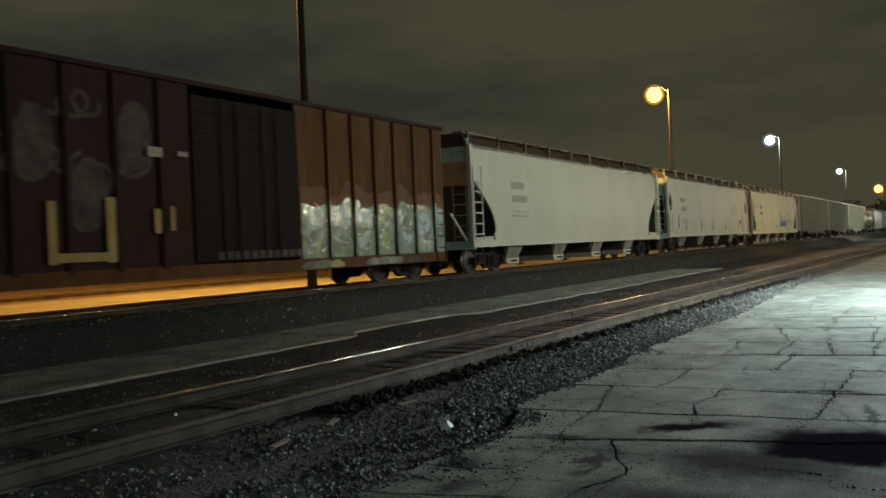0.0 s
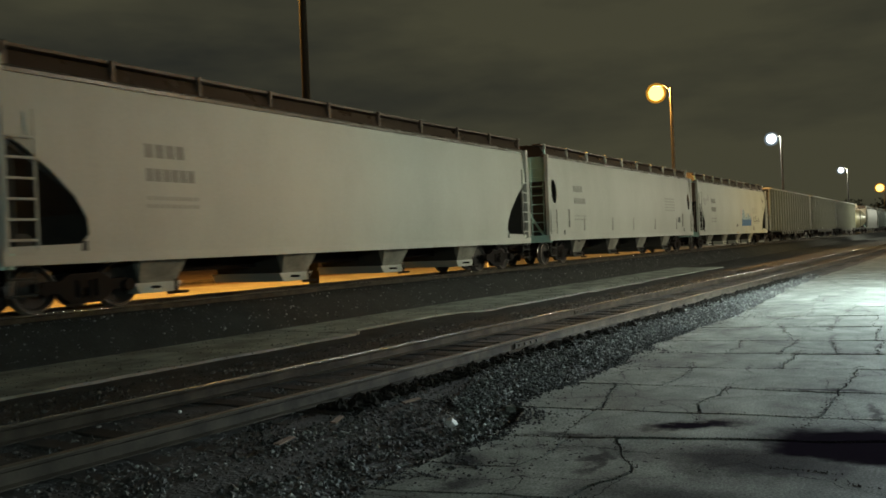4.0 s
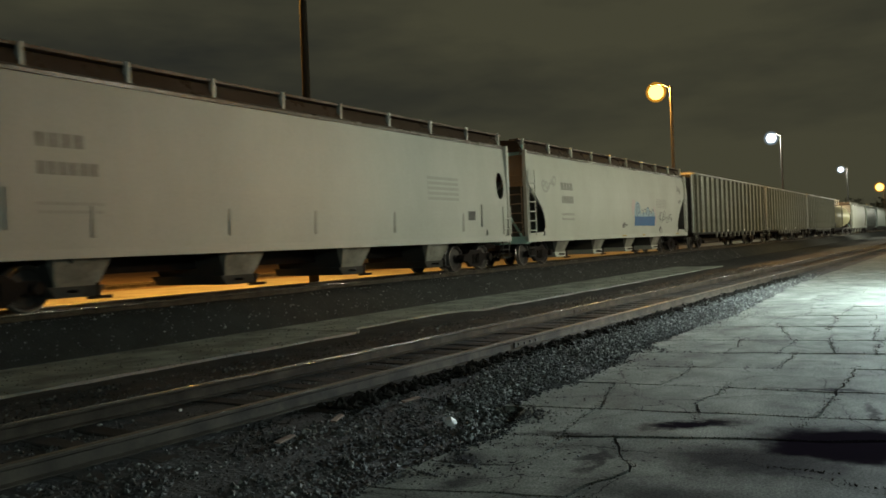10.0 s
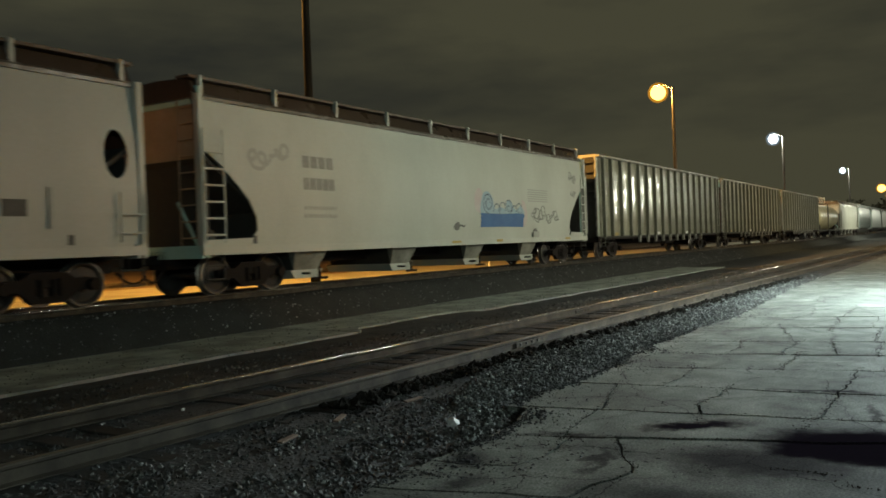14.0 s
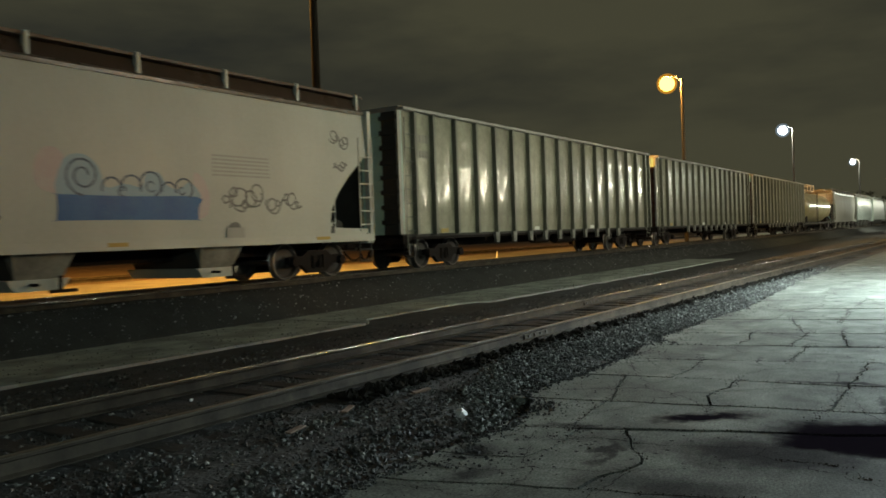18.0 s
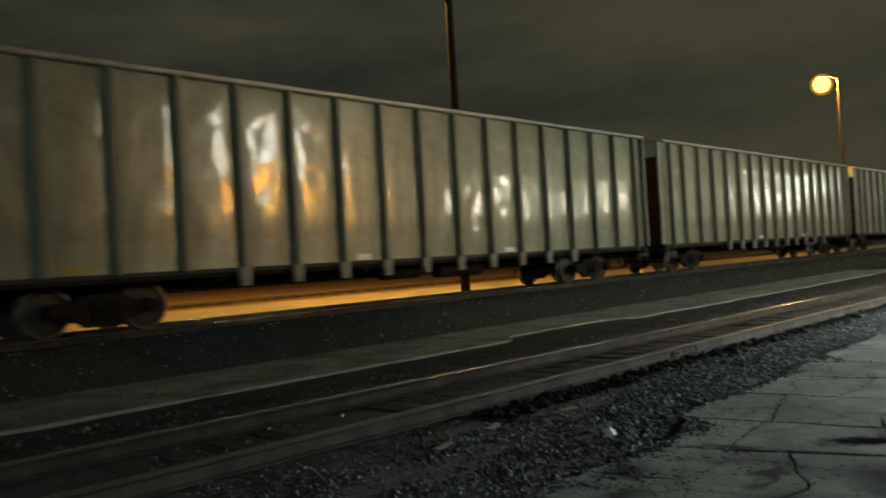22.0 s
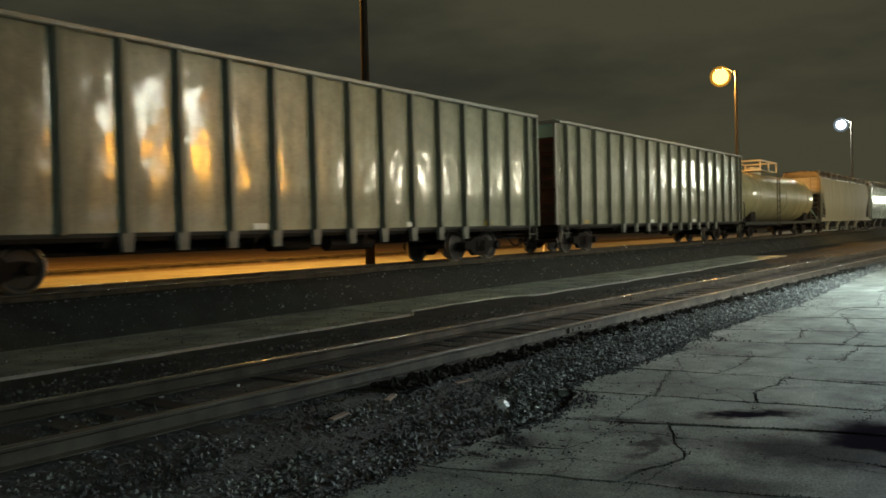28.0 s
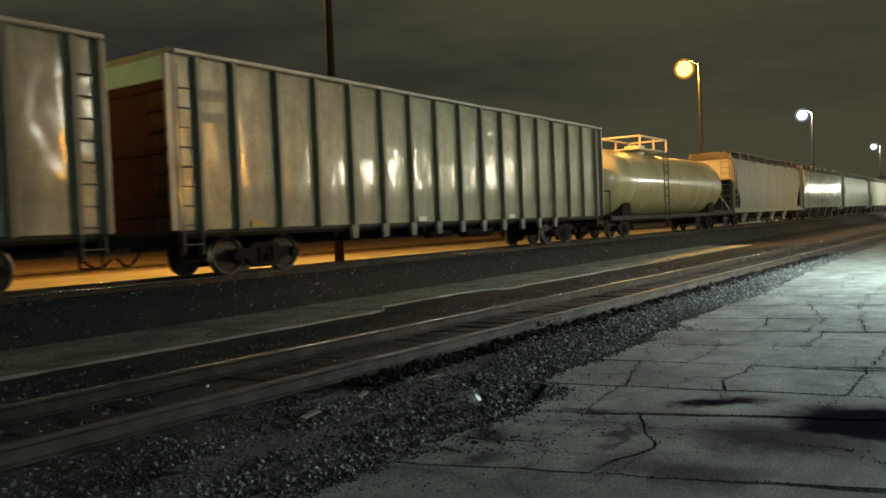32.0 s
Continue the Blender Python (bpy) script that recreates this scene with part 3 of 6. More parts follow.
def box(bm, x0, x1, y0, y1, z0, z1, bevel=0.0):
    v = [bm.verts.new(p) for p in ((x0, y0, z0), (x1, y0, z0), (x1, y1, z0), (x0, y1, z0), (x0, y0, z1), (x1, y0, z1), (x1, y1, z1), (x0, y1, z1))]
    f = [bm.faces.new([v[i] for i in q]) for q in ((0, 3, 2, 1), (4, 5, 6, 7), (0, 1, 5, 4), (1, 2, 6, 5), (2, 3, 7, 6), (3, 0, 4, 7))]
    if bevel:
        bmesh.ops.bevel(bm, geom=list({e for q in f for e in q.edges}), offset=bevel, segments=1, affect="EDGES")
    return bm


def boxed(*a, bevel=0.0):
    return box(bmesh.new(), *a, bevel=bevel)


def bar(bm, p, q, r, n=6):
    """A round bar from p to q."""
    p, q = Vector(p), Vector(q)
    d = (q - p).normalized()
    u = d.orthogonal().normalized()
    w = d.cross(u)
    a = [[bm.verts.new(c + r * (math.cos(2 * math.pi * i / n) * u + math.sin(2 * math.pi * i / n) * w)) for i in range(n)] for c in (p, q)]
    for i in range(n):
        bm.faces.new((a[0][i], a[0][(i + 1) % n], a[1][(i + 1) % n], a[1][i]))
    bm.faces.new(a[0][::-1])
    bm.faces.new(a[1])
    return bm


def bars(pairs, r, n=6):
    bm = bmesh.new()
    for p, q in pairs:
        bar(bm, p, q, r, n)
    return bm


def prism(bm, pts, y0, y1):
    """A polygon in x and z, drawn out from y0 to y1."""
    a = [bm.verts.new((x, y0, z)) for x, z in pts]
    b = [bm.verts.new((x, y1, z)) for x, z in pts]
    bm.faces.new(a)
    bm.faces.new(b[::-1])
    for i in range(len(pts)):
        j = (i + 1) % len(pts)
        bm.faces.new((a[i], a[j], b[j], b[i]))
    return bm


def profile(bm, pts, x0, x1):
    """A polygon in y and z, drawn out from x0 to x1."""
    a = [bm.verts.new((x0, y, z)) for y, z in pts]
    b = [bm.verts.new((x1, y, z)) for y, z in pts]
    bm.faces.new(a)
    bm.faces.new(b[::-1])
    for i in range(len(pts)):
        j = (i + 1) % len(pts)
        bm.faces.new((a[i], a[j], b[j], b[i]))
    return bm


def plate(outer, holes, y, thick, shape=None, cuts=()):
    """A sheet in x and z with holes, thick metres deep; shape bows it in y along the heights in cuts."""
    bm = bmesh.new()
    edges = []
    for loop in (outer, *holes):
        vs = [bm.verts.new((x, 0, z)) for x, z in loop]
        edges += [bm.edges.new((vs[i], vs[(i + 1) % len(vs)])) for i in range(len(vs))]
    bmesh.ops.triangle_fill(bm, use_beauty=True, use_dissolve=False, edges=edges)
    for z in cuts:
        bmesh.ops.bisect_plane(bm, geom=bm.verts[:] + bm.edges[:] + bm.faces[:], plane_co=(0, 0, z), plane_no=(0, 0, 1))
    made = bmesh.ops.extrude_face_region(bm, geom=bm.faces[:])
    for v in made["geom"]:
        if isinstance(v, bmesh.types.BMVert):
            v.co.y += thick
    for v in bm.verts:
        v.co.y += y + (shape(v.co.z) if shape else 0)
    return bm


def lathe(rings, n=28, axis="y"):
    """Rings of (radius, place along the axis)."""
    bm = bmesh.new()
    rows = []
    for r, a in rings:
        row = []
        for i in range(n):
            c, s = r * math.cos(2 * math.pi * i / n), r * math.sin(2 * math.pi * i / n)
            row.append(bm.verts.new((c, a, s) if axis == "y" else (a, c, s) if axis == "x" else (c, s, a)))
        rows.append(row)
    for p, q in zip(rows, rows[1:]):
        for i in range(n):
            bm.faces.new((p[i], p[(i + 1) % n], q[(i + 1) % n], q[i]))
    bm.faces.new(rows[0][::-1])
    bm.faces.new(rows[-1])
    return bm


# ---------------------------------------------------------------- running gear
WHEELS = []      # (wheelset, its x in the truck), keyed in motions()
CARS = []        # (car, its place at the start)
RADIUS = 0.45


def join(into, bm):
    me = bpy.data.meshes.new("tmp")
    bm.to_mesh(me)
    bm.free()
    into.from_mesh(me)
    bpy.data.meshes.remove(me)


def gear():
    """The meshes that all trucks share."""
    ws = bmesh.new()
    bar(ws, (0, -0.95, 0), (0, 0.95, 0), 0.075, 10)
    for s in (-1, 1):
        join(ws, lathe([(0.10, s * 0.86), (0.12, s * 0.83), (0.17, s * 0.80), (0.34, s * 0.775), (0.38, s * 0.83), (0.424, s * 0.835), (0.440, s * 0.832), (0.444, s * 0.82),
                        (0.45, s * 0.72), (0.475, s * 0.70), (0.475, s * 0.68), (0.38, s * 0.69), (0.33, s * 0.74), (0.12, s * 0.70)]))
    wheelset = mesh_of("wheelset", ws, "wheel")
    wheelset.materials.append(M["tread"])
    for p in wheelset.polygons:
        c = p.center
        if math.hypot(c.x, c.z) > 0.428 and abs(c.y) > 0.70:
            p.material_index = 1
    frame_out = [(-1.04, 0.56), (-0.78, 0.60), (-0.55, 0.58), (-0.34, 0.72), (0.34, 0.72), (0.55, 0.58), (0.78, 0.60), (1.04, 0.56), (1.04, 0.41), (0.78, 0.38), (0.58, 0.36), (0.34, 0.15),
                 (-0.34, 0.15), (-0.58, 0.36), (-0.78, 0.38), (-1.04, 0.41)]
    holes = [[(-0.24, 0.60), (0.24, 0.60), (0.24, 0.27), (-0.24, 0.27)]]
    side = mesh_of("side_frame", plate(frame_out, holes, 0, 0.13), "steel")
    bol = mesh_of("truck", boxed(-0.2, 0.2, -1.05, 1.05, 0.42, 0.72, bevel=0.03), "steel")
    spr = mesh_of("spring", bars([((x, y, 0.24), (x, y, 0.58)) for x in (-0.12, 0.12) for y in (-0.04, 0.06)], 0.05, 8), "steel")
    cap = mesh_of("bearing_cap", bars([((0, -0.08, 0), (0, 0.08, 0))], 0.12, 12), "steel")
    return wheelset, side, bol, spr, cap


WHEELSET, SIDE_FRAME, BOLSTER, SPRING, CAP = gear()


def truck(car, x):
    t = part("truck", BOLSTER, "steel", car, "sooty cast-steel truck", at=(x, 0, 0))
    for s in (-1, 1):
        part("side_frame", SIDE_FRAME, "steel", t, at=(0, s * 1.02 - 0.065, 0))
        part("spring", SPRING, "steel", t, at=(0, s * 1.02, 0))
        for a in (-0.89, 0.89):
            part("bearing_cap", CAP, "steel", t, at=(a, s * 1.12, RADIUS))
    for a in (-0.89, 0.89):
        w = part("wheelset", WHEELSET, "wheel", t, at=(a, 0, RADIUS))
        WHEELS.append((w, a))
    return t


def coupler(car, x, way):
    bm = bmesh.new()
    box(bm, min(x, x + way * 0.55), max(x, x + way * 0.55), -0.09, 0.09, 0.72, 0.94, bevel=0.02)
    box(bm, min(x + way * 0.5, x + way * 0.78), max(x + way * 0.5, x + way * 0.78), -0.17, 0.15, 0.66, 1.0, bevel=0.05)
    c = part("coupler", bm, "steel", car)
    hose = bmesh.new()
    pts = [(x + way * (0.1 + 0.09 * i), -0.35 - 0.02 * i, 0.62 - 0.26 * math.sin(math.pi * i / 8)) for i in range(8)]
    for p, q in zip(pts, pts[1:]):
        bar(hose, p, q, 0.03, 6)
    part("air_hose", hose, "steel", c)


def ladder(name, car, x0, x1, z0, z1, step, y, mat, across=False, rail=0.025):
    pairs = []
    n = int((z1 - z0) / step)
    if across:   # on an end sheet: x is the plane, y0 to y1 the width
        pairs = [((y, x0, z0), (y, x0, z1)), ((y, x1, z0), (y, x1, z1))] + [((y, x0, z0 + (i + 0.5) * step), (y, x1, z0 + (i + 0.5) * step)) for i in range(n)]
    else:
        pairs = [((x0, y, z0), (x0, y, z1)), ((x1, y, z0), (x1, y, z1))] + [((x0, y, z0 + (i + 0.5) * step), (x1, y, z0 + (i + 0.5) * step)) for i in range(n)]
    return part(name, bars(pairs, rail, 6), mat, car)


def stripes(car, rects, mat, y, label, name="lettering", bow=None):
    """Flat painted patches (x0, x1, z0, z1) that lie on a side sheet at y."""
    for x0, x1, z0, z1 in rects:
        bm = bmesh.new()
        b0, b1 = (bow(z0), bow(z1)) if bow else (0, 0)
        vs = [bm.verts.new(p) for p in ((x0, y + b0 - 0.007, z0), (x1, y + b0 - 0.007, z0), (x1, y + b1 - 0.007, z1), (x0, y + b1 - 0.007, z1),
                                        (x0, y + b0, z0), (x1, y + b0, z0), (x1, y + b1, z1), (x0, y + b1, z1))]
        for q in ((0, 3, 2, 1), (4, 5, 6, 7), (0, 1, 5, 4), (1, 2, 6, 5), (2, 3, 7, 6), (3, 0, 4, 7)):
            bm.faces.new([vs[i] for i in q])
        part(name, bm, mat, car, label)


def letters(x, z, n, w, h, gap):
    return [(x + i * (w + gap), x + i * (w + gap) + w, z, z + h) for i in range(n)]


def ribbon(car, pts, mat, r, y, label, bow=None):
    """A line of spray paint through pts (x, z), 2 r wide."""
    bm = bmesh.new()
    rows = []
    for i, (px, pz) in enumerate(pts):
        (xa, za), (xb, zb) = pts[max(0, i - 1)], pts[min(len(pts) - 1, i + 1)]
        k = Vector((-(zb - za), xb - xa))
        k = (k.normalized() if k.length > 1e-5 else Vector((0, 1))) * r
        py = y - 0.004 + (bow(pz) if bow else 0)
        rows.append([bm.verts.new((px + sg * k.x, py, pz + sg * k.y)) for sg in (-1, 1)])
    for p, q in zip(rows, rows[1:]):
        bm.faces.new((p[0], q[0], q[1], p[1]))
    return part("graffiti", bm, mat, car, label)


def scrawl(car, x, z, w, h, seed, mat="ink", r=0.022, y=SIDE_Y, turns=26, bow=None, label="black spray-paint scrawl"):
    """A looping line of spray paint."""
    rnd = random.Random(seed)
    pts, px = [], 0.0
    for i in range(turns * 8):
        a = i / 8
        px = w * i / (turns * 8)
        u = a * 3.1 + seed
        k = 0.55 + 0.45 * math.sin(a * 0.83 + seed * 1.7)
        pts.append((x + px + 0.3 * h * k * math.cos(u) + 0.03 * h * rnd.uniform(-1, 1), z + h * (0.5 + 0.3 * k * math.sin(u) + 0.17 * math.sin(a * 0.57 + 2 * seed))))
    return ribbon(car, pts, mat, r, y, label, bow)


def blob(car, pts, mat, y, label, n=5, bow=None):
    """A filled patch of spray paint with a rounded outline through pts (x, z)."""
    out = []
    k = len(pts)
    for i in range(k):
        p0, p1, p2, p3 = (Vector(pts[(i + j - 1) % k]) for j in range(4))
        for s in range(n):
            t = s / n
            out.append(0.5 * (2 * p1 + (p2 - p0) * t + (2 * p0 - 5 * p1 + 4 * p2 - p3) * t * t + (3 * p1 - p0 - 3 * p2 + p3) * t ** 3))
    bm = plate([tuple(p) for p in out], [], y - 0.005, 0.004, bow, [1.6, 1.8, 2.0, 2.2, 2.4, 2.6, 2.8] if bow else ())
    return part("graffiti", bm, mat, car, label)


def place_car(car, n0):
    car.location = (n0, TRACK_Y, RAIL_Z)
    CARS.append((car, n0))


# ---------------------------------------------------------------- covered hoppers


def bowed(z):
    """How far a hopper's side leans in towards its eave and its sill, near side."""
    return 0.16 * ((z - 2.35) / 2.0) ** 2


def hopper(n0, n1, paint, label, style="cut", ends=("frost", "rust"), detail=True, sill=1.07, eave=4.36, seed=0):
    L = n1 - n0
    car = tagged(empty("covered_hopper"), label, "train car", group="freight train cars")
    yb = SIDE_Y + 0.05
    cut = [(0.0, 3.25), (0.42, 3.05), (0.95, 2.62), (1.42, 2.15), (1.66, 1.75), (1.70, 1.45), (1.55, 1.28), (0.0, 1.24)]
    cuts = [1.3, 1.8, 2.3, 2.8, 3.3, 3.8]
    if style == "cut":
        outer = [(0.12, sill), (L - 0.12, sill), (L - 0.12, 1.24)] + [(L - x, z) for x, z in cut[::-1][1:-1]] + [(L - 0.12, 3.22), (L - 0.12, eave), (0.12, eave), (0.12, 3.22)] \
            + cut[1:-1] + [(0.12, 1.24)]
        holes = []
    else:
        oval = [(0.62 + 0.27 * math.cos(a), 2.95 + 0.48 * math.sin(a)) for a in [2 * math.pi * i / 18 for i in range(18)]]
        outer = [(0.08, sill), (L - 0.08, sill), (L - 0.08, eave), (0.08, eave)]
        holes = [oval, [(L - x, z) for x, z in oval]]
    for s in (-1, 1):
        bm = plate(outer, holes, yb, 0.03, bowed, cuts)
        if s > 0:
            for v in bm.verts:
                v.co.y = -v.co.y
        sh = part("side_sheet", bm, paint, car)
        if s > 0:
            continue
        if detail:
            part("sill_rail", boxed(0.0, L, SIDE_Y + 0.0, SIDE_Y + 0.10, sill - 0.16, sill + 0.02), paint, sh)
            part("eave_rail", profile(bmesh.new(), [(SIDE_Y + 0.13, eave - 0.05), (SIDE_Y + 0.13, eave + 0.02), (SIDE_Y + 0.16, eave + 0.045), (SIDE_Y + 0.30, eave + 0.12), (SIDE_Y + 0.30, eave - 0.05)], 0.05, L - 0.05), "lip", sh, "sooty sloped eave lip")
            rnd = random.Random(seed)
            k = 5 if style == "oval" else 0
            for i in range(k):
                x = L * (i + 1) / (k + 1) + rnd.uniform(-0.3, 0.3)
                bm = boxed(x - 0.05, x + 0.05, yb - 0.03 + bowed(1.6), yb + 0.02 + bowed(1.6), 1.35, 1.95, bevel=0.015)
                part("stiffener", bm, "faint" if style == "oval" else paint, sh)
    part("sill_rail_far", boxed(0.0, L, 1.45, 1.55, sill - 0.16, sill + 0.02), paint, car)
    # roof
    pts = [(-1.36, eave), (-1.31, eave + 0.10), (-1.17, eave + 0.38), (-0.9, eave + 0.45), (0, eave + 0.50), (0.9, eave + 0.45), (1.17, eave + 0.38), (1.31, eave + 0.10), (1.36, eave)]
    roof = part("roof", profile(bmesh.new(), pts, 0.1, L - 0.1), "roof", car)
    hatch = mesh_of("hatch", boxed(-0.85, 0.85, -0.33, 0.33, eave + 0.46, eave + 0.58, bevel=0.04), "roof")
    for i in range(int(L / 2.4)):
        part("hatch", hatch, "roof", roof, at=(1.6 + i * 2.4, 0, 0))
    zb = eave + 0.48
    for s in (-1, 1):
        part("running_board", boxed(0.0, L, s * 1.06 - 0.2, s * 1.06 + 0.2, zb - 0.05, zb + 0.01), "walk", car)
        stay = "walk" if seed == 1 else paint
        post = mesh_of("bracket", prism(bmesh.new(), [(-0.045, eave + 0.02), (0.045, eave + 0.02), (0.035, zb + 0.02), (-0.035, zb + 0.02)], -0.06, 0.05), stay)
        for i in range(10):
            part("bracket", post, stay, car, at=(0.3 + i * (L - 0.6) / 9, s * 1.27, 0))
    part("center_sill", boxed(0.0, L, -0.3, 0.3, 0.62, 1.02), "steel", car)
    # discharge bays
    bays = 4
    for i in range(bays):
        c = 0.172 * L + 4.13 * i
        bm = bmesh.new()
        top, low = 0.66, 0.44
        a = [bm.verts.new((c + x, y, sill + 0.02)) for x, y in ((-top, -1.42), (top, -1.42), (top, 1.42), (-top, 1.42))]
        b = [bm.verts.new((c + x, y, 0.42)) for x, y in ((-low, -1.12), (low, -1.12), (low, 1.12), (-low, 1.12))]
        bm.faces.new(a)
        bm.faces.new(b[::-1])
        for j in range(4):
            bm.faces.new((a[j], a[(j + 1) % 4], b[(j + 1) % 4], b[j]))
        bay = part("discharge_bay", bm, "chute" if detail else "shade", car, "grimy steel chute, shade-dark on the far hoppers")
        # the shade on the chute's end face is put into this sheet's colour
        part("bay_end_sheet", prism(bmesh.new(), [(c - top - 0.014, sill + 0.01), (c - top - 0.004, sill + 0.01), (c - low - 0.004, 0.43), (c - low - 0.014, 0.43)], -1.12, 1.12), "shade", bay, "chute end coloured dark as its shaded face")
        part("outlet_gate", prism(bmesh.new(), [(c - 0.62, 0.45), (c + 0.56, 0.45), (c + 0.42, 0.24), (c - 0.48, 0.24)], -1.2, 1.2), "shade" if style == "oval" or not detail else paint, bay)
        part("gate_rack", bars([((c + 0.3, -1.32, 0.22), (c + 0.3, -1.32, 0.5)), ((c + 0.1, -1.3, 0.22), (c + 0.62, -1.3, 0.22))], 0.035), "steel", bay)
        if detail:
            part("gate_shaft", bars([((c - 0.2, -1.45, 0.36), (c - 0.2, 1.45, 0.36))], 0.03), "steel", bay)
    # ends
    for e, mat in ((0, ends[0]), (1, ends[1])):
        f = (lambda x: x) if e == 0 else (lambda x: L - x)
        bm = bmesh.new()
        prism(bm, [(f(0.22), 3.05), (f(0.22), eave + 0.24), (f(0.27), eave + 0.24), (f(0.27), 3.05)], -1.33, 1.33)
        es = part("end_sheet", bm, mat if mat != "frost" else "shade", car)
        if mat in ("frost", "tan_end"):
            part("end_cap", boxed(min(f(0.17), f(0.215)), max(f(0.17), f(0.215)), -1.36, 1.33, eave - {1: 0.5, 2: 1.0}.get(seed, 0.12), eave + 0.26, bevel=0.015), "frost", es, "pale cyan upper sheet")
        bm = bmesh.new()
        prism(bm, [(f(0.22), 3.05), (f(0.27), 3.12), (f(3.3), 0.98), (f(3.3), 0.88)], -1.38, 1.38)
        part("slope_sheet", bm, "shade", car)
        # dark plates put in to close the shaded space under the slope sheet
        part("bolster_web", prism(bmesh.new(), [(f(1.90), 1.0), (f(1.96), 1.0), (f(1.96), 1.84), (f(1.90), 1.88)], -1.40, 1.40), "shade", car, "dark web plate filling the shade under the slope sheet")
        part("end_bulkhead", boxed(min(f(0.32), f(0.36)), max(f(0.32), f(0.36)), -1.36, 1.36, 1.04, 2.93), "shade", car, "dark plate filling the shaded end under the slope sheet")
        part("shear_plate", boxed(min(f(0.2), f(1.9)), max(f(0.2), f(1.9)), -1.40, 1.40, 1.0, 1.04), "shade", car, "shade-dark deck plate over the truck")
        part("corner_post", boxed(min(f(0.0), f(0.14)), max(f(0.0), f(0.14)), SIDE_Y + 0.02, SIDE_Y + 0.16, sill - 0.1, eave + 0.05), paint, car)
        part("corner_post", boxed(min(f(0.0), f(0.14)), max(f(0.0), f(0.14)), -SIDE_Y - 0.16, -SIDE_Y - 0.02, sill - 0.1, eave + 0.05), paint, car)
        part("end_sill", boxed(min(f(0.0), f(0.22)), max(f(0.0), f(0.22)), -1.5, 1.5, sill - 0.22, sill + 0.06), "frost" if mat in ("frost", "tan_end") else paint, car)
        if detail:
            ladder("side_ladder", car, min(f(0.06), f(0.62)), max(f(0.06), f(0.62)), sill + 0.1, eave - 0.7 if style == "cut" else 2.2, 0.36, SIDE_Y - 0.03, paint)
            ladder("end_ladder", car, -1.25, -0.72, sill + 0.05, eave, 0.36, f(0.12), "frost" if mat == "frost" else "shade" if mat == "oxide" else "tan_end", across=True, rail=0.018)
            bm = bars([((f(0.1), -1.5, sill), (f(0.1), -1.5, 0.38)), ((f(0.6), -1.5, sill), (f(0.6), -1.5, 0.38)), ((f(0.1), -1.5, 0.38), (f(0.6), -1.5, 0.38)),
                       ((f(0.1), -1.5, 0.68), (f(0.6), -1.5, 0.68))], 0.024)
            # step coloured dark, as it looks in the shade of the car's end
            part("sill_step", bm, "shade", car)
            part("strut", bars([((f(0.2), -1.2, sill), (f(0.2), -0.55, 2.1))], 0.045), "frost" if e == 0 else "shade", car)
            bm = boxed(min(f(1.98), f(2.06)), max(f(1.98), f(2.06)), yb - 0.035, yb + 0.02, 1.5, 2.25)
            if style == "oval":
                part("bracket_plate", bm, "faint", car)
            part("data_plate", boxed(min(f(1.55), f(1.67)), max(f(1.55), f(1.67)), yb + 0.035, yb + 0.06, sill + 0.07, sill + 0.26), "ink", car, "small black plate")
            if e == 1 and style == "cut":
                part("center_web", prism(bmesh.new(), [(f(0.72), 1.03), (f(2.3), 1.03), (f(2.3), 1.6), (f(0.72), 2.66)], -0.46, -0.40), "shade", car, "shade-dark steel web under the slope")
                ladder("brake_step", car, f(1.5), f(0.98), 1.26, 2.1, 0.3, -1.0, paint, rail=0.02)
            part("air_tank", bars([((f(0.75), -0.9, 1.30), (f(0.75), 0.6, 1.30))], 0.2, 12), "shade", car)
        coupler(car, f(0.0), -1 if e == 0 else 1)
        truck(car, f(1.85))
    place_car(car, n0)
    return car


# ---------------------------------------------------------------- gondolas


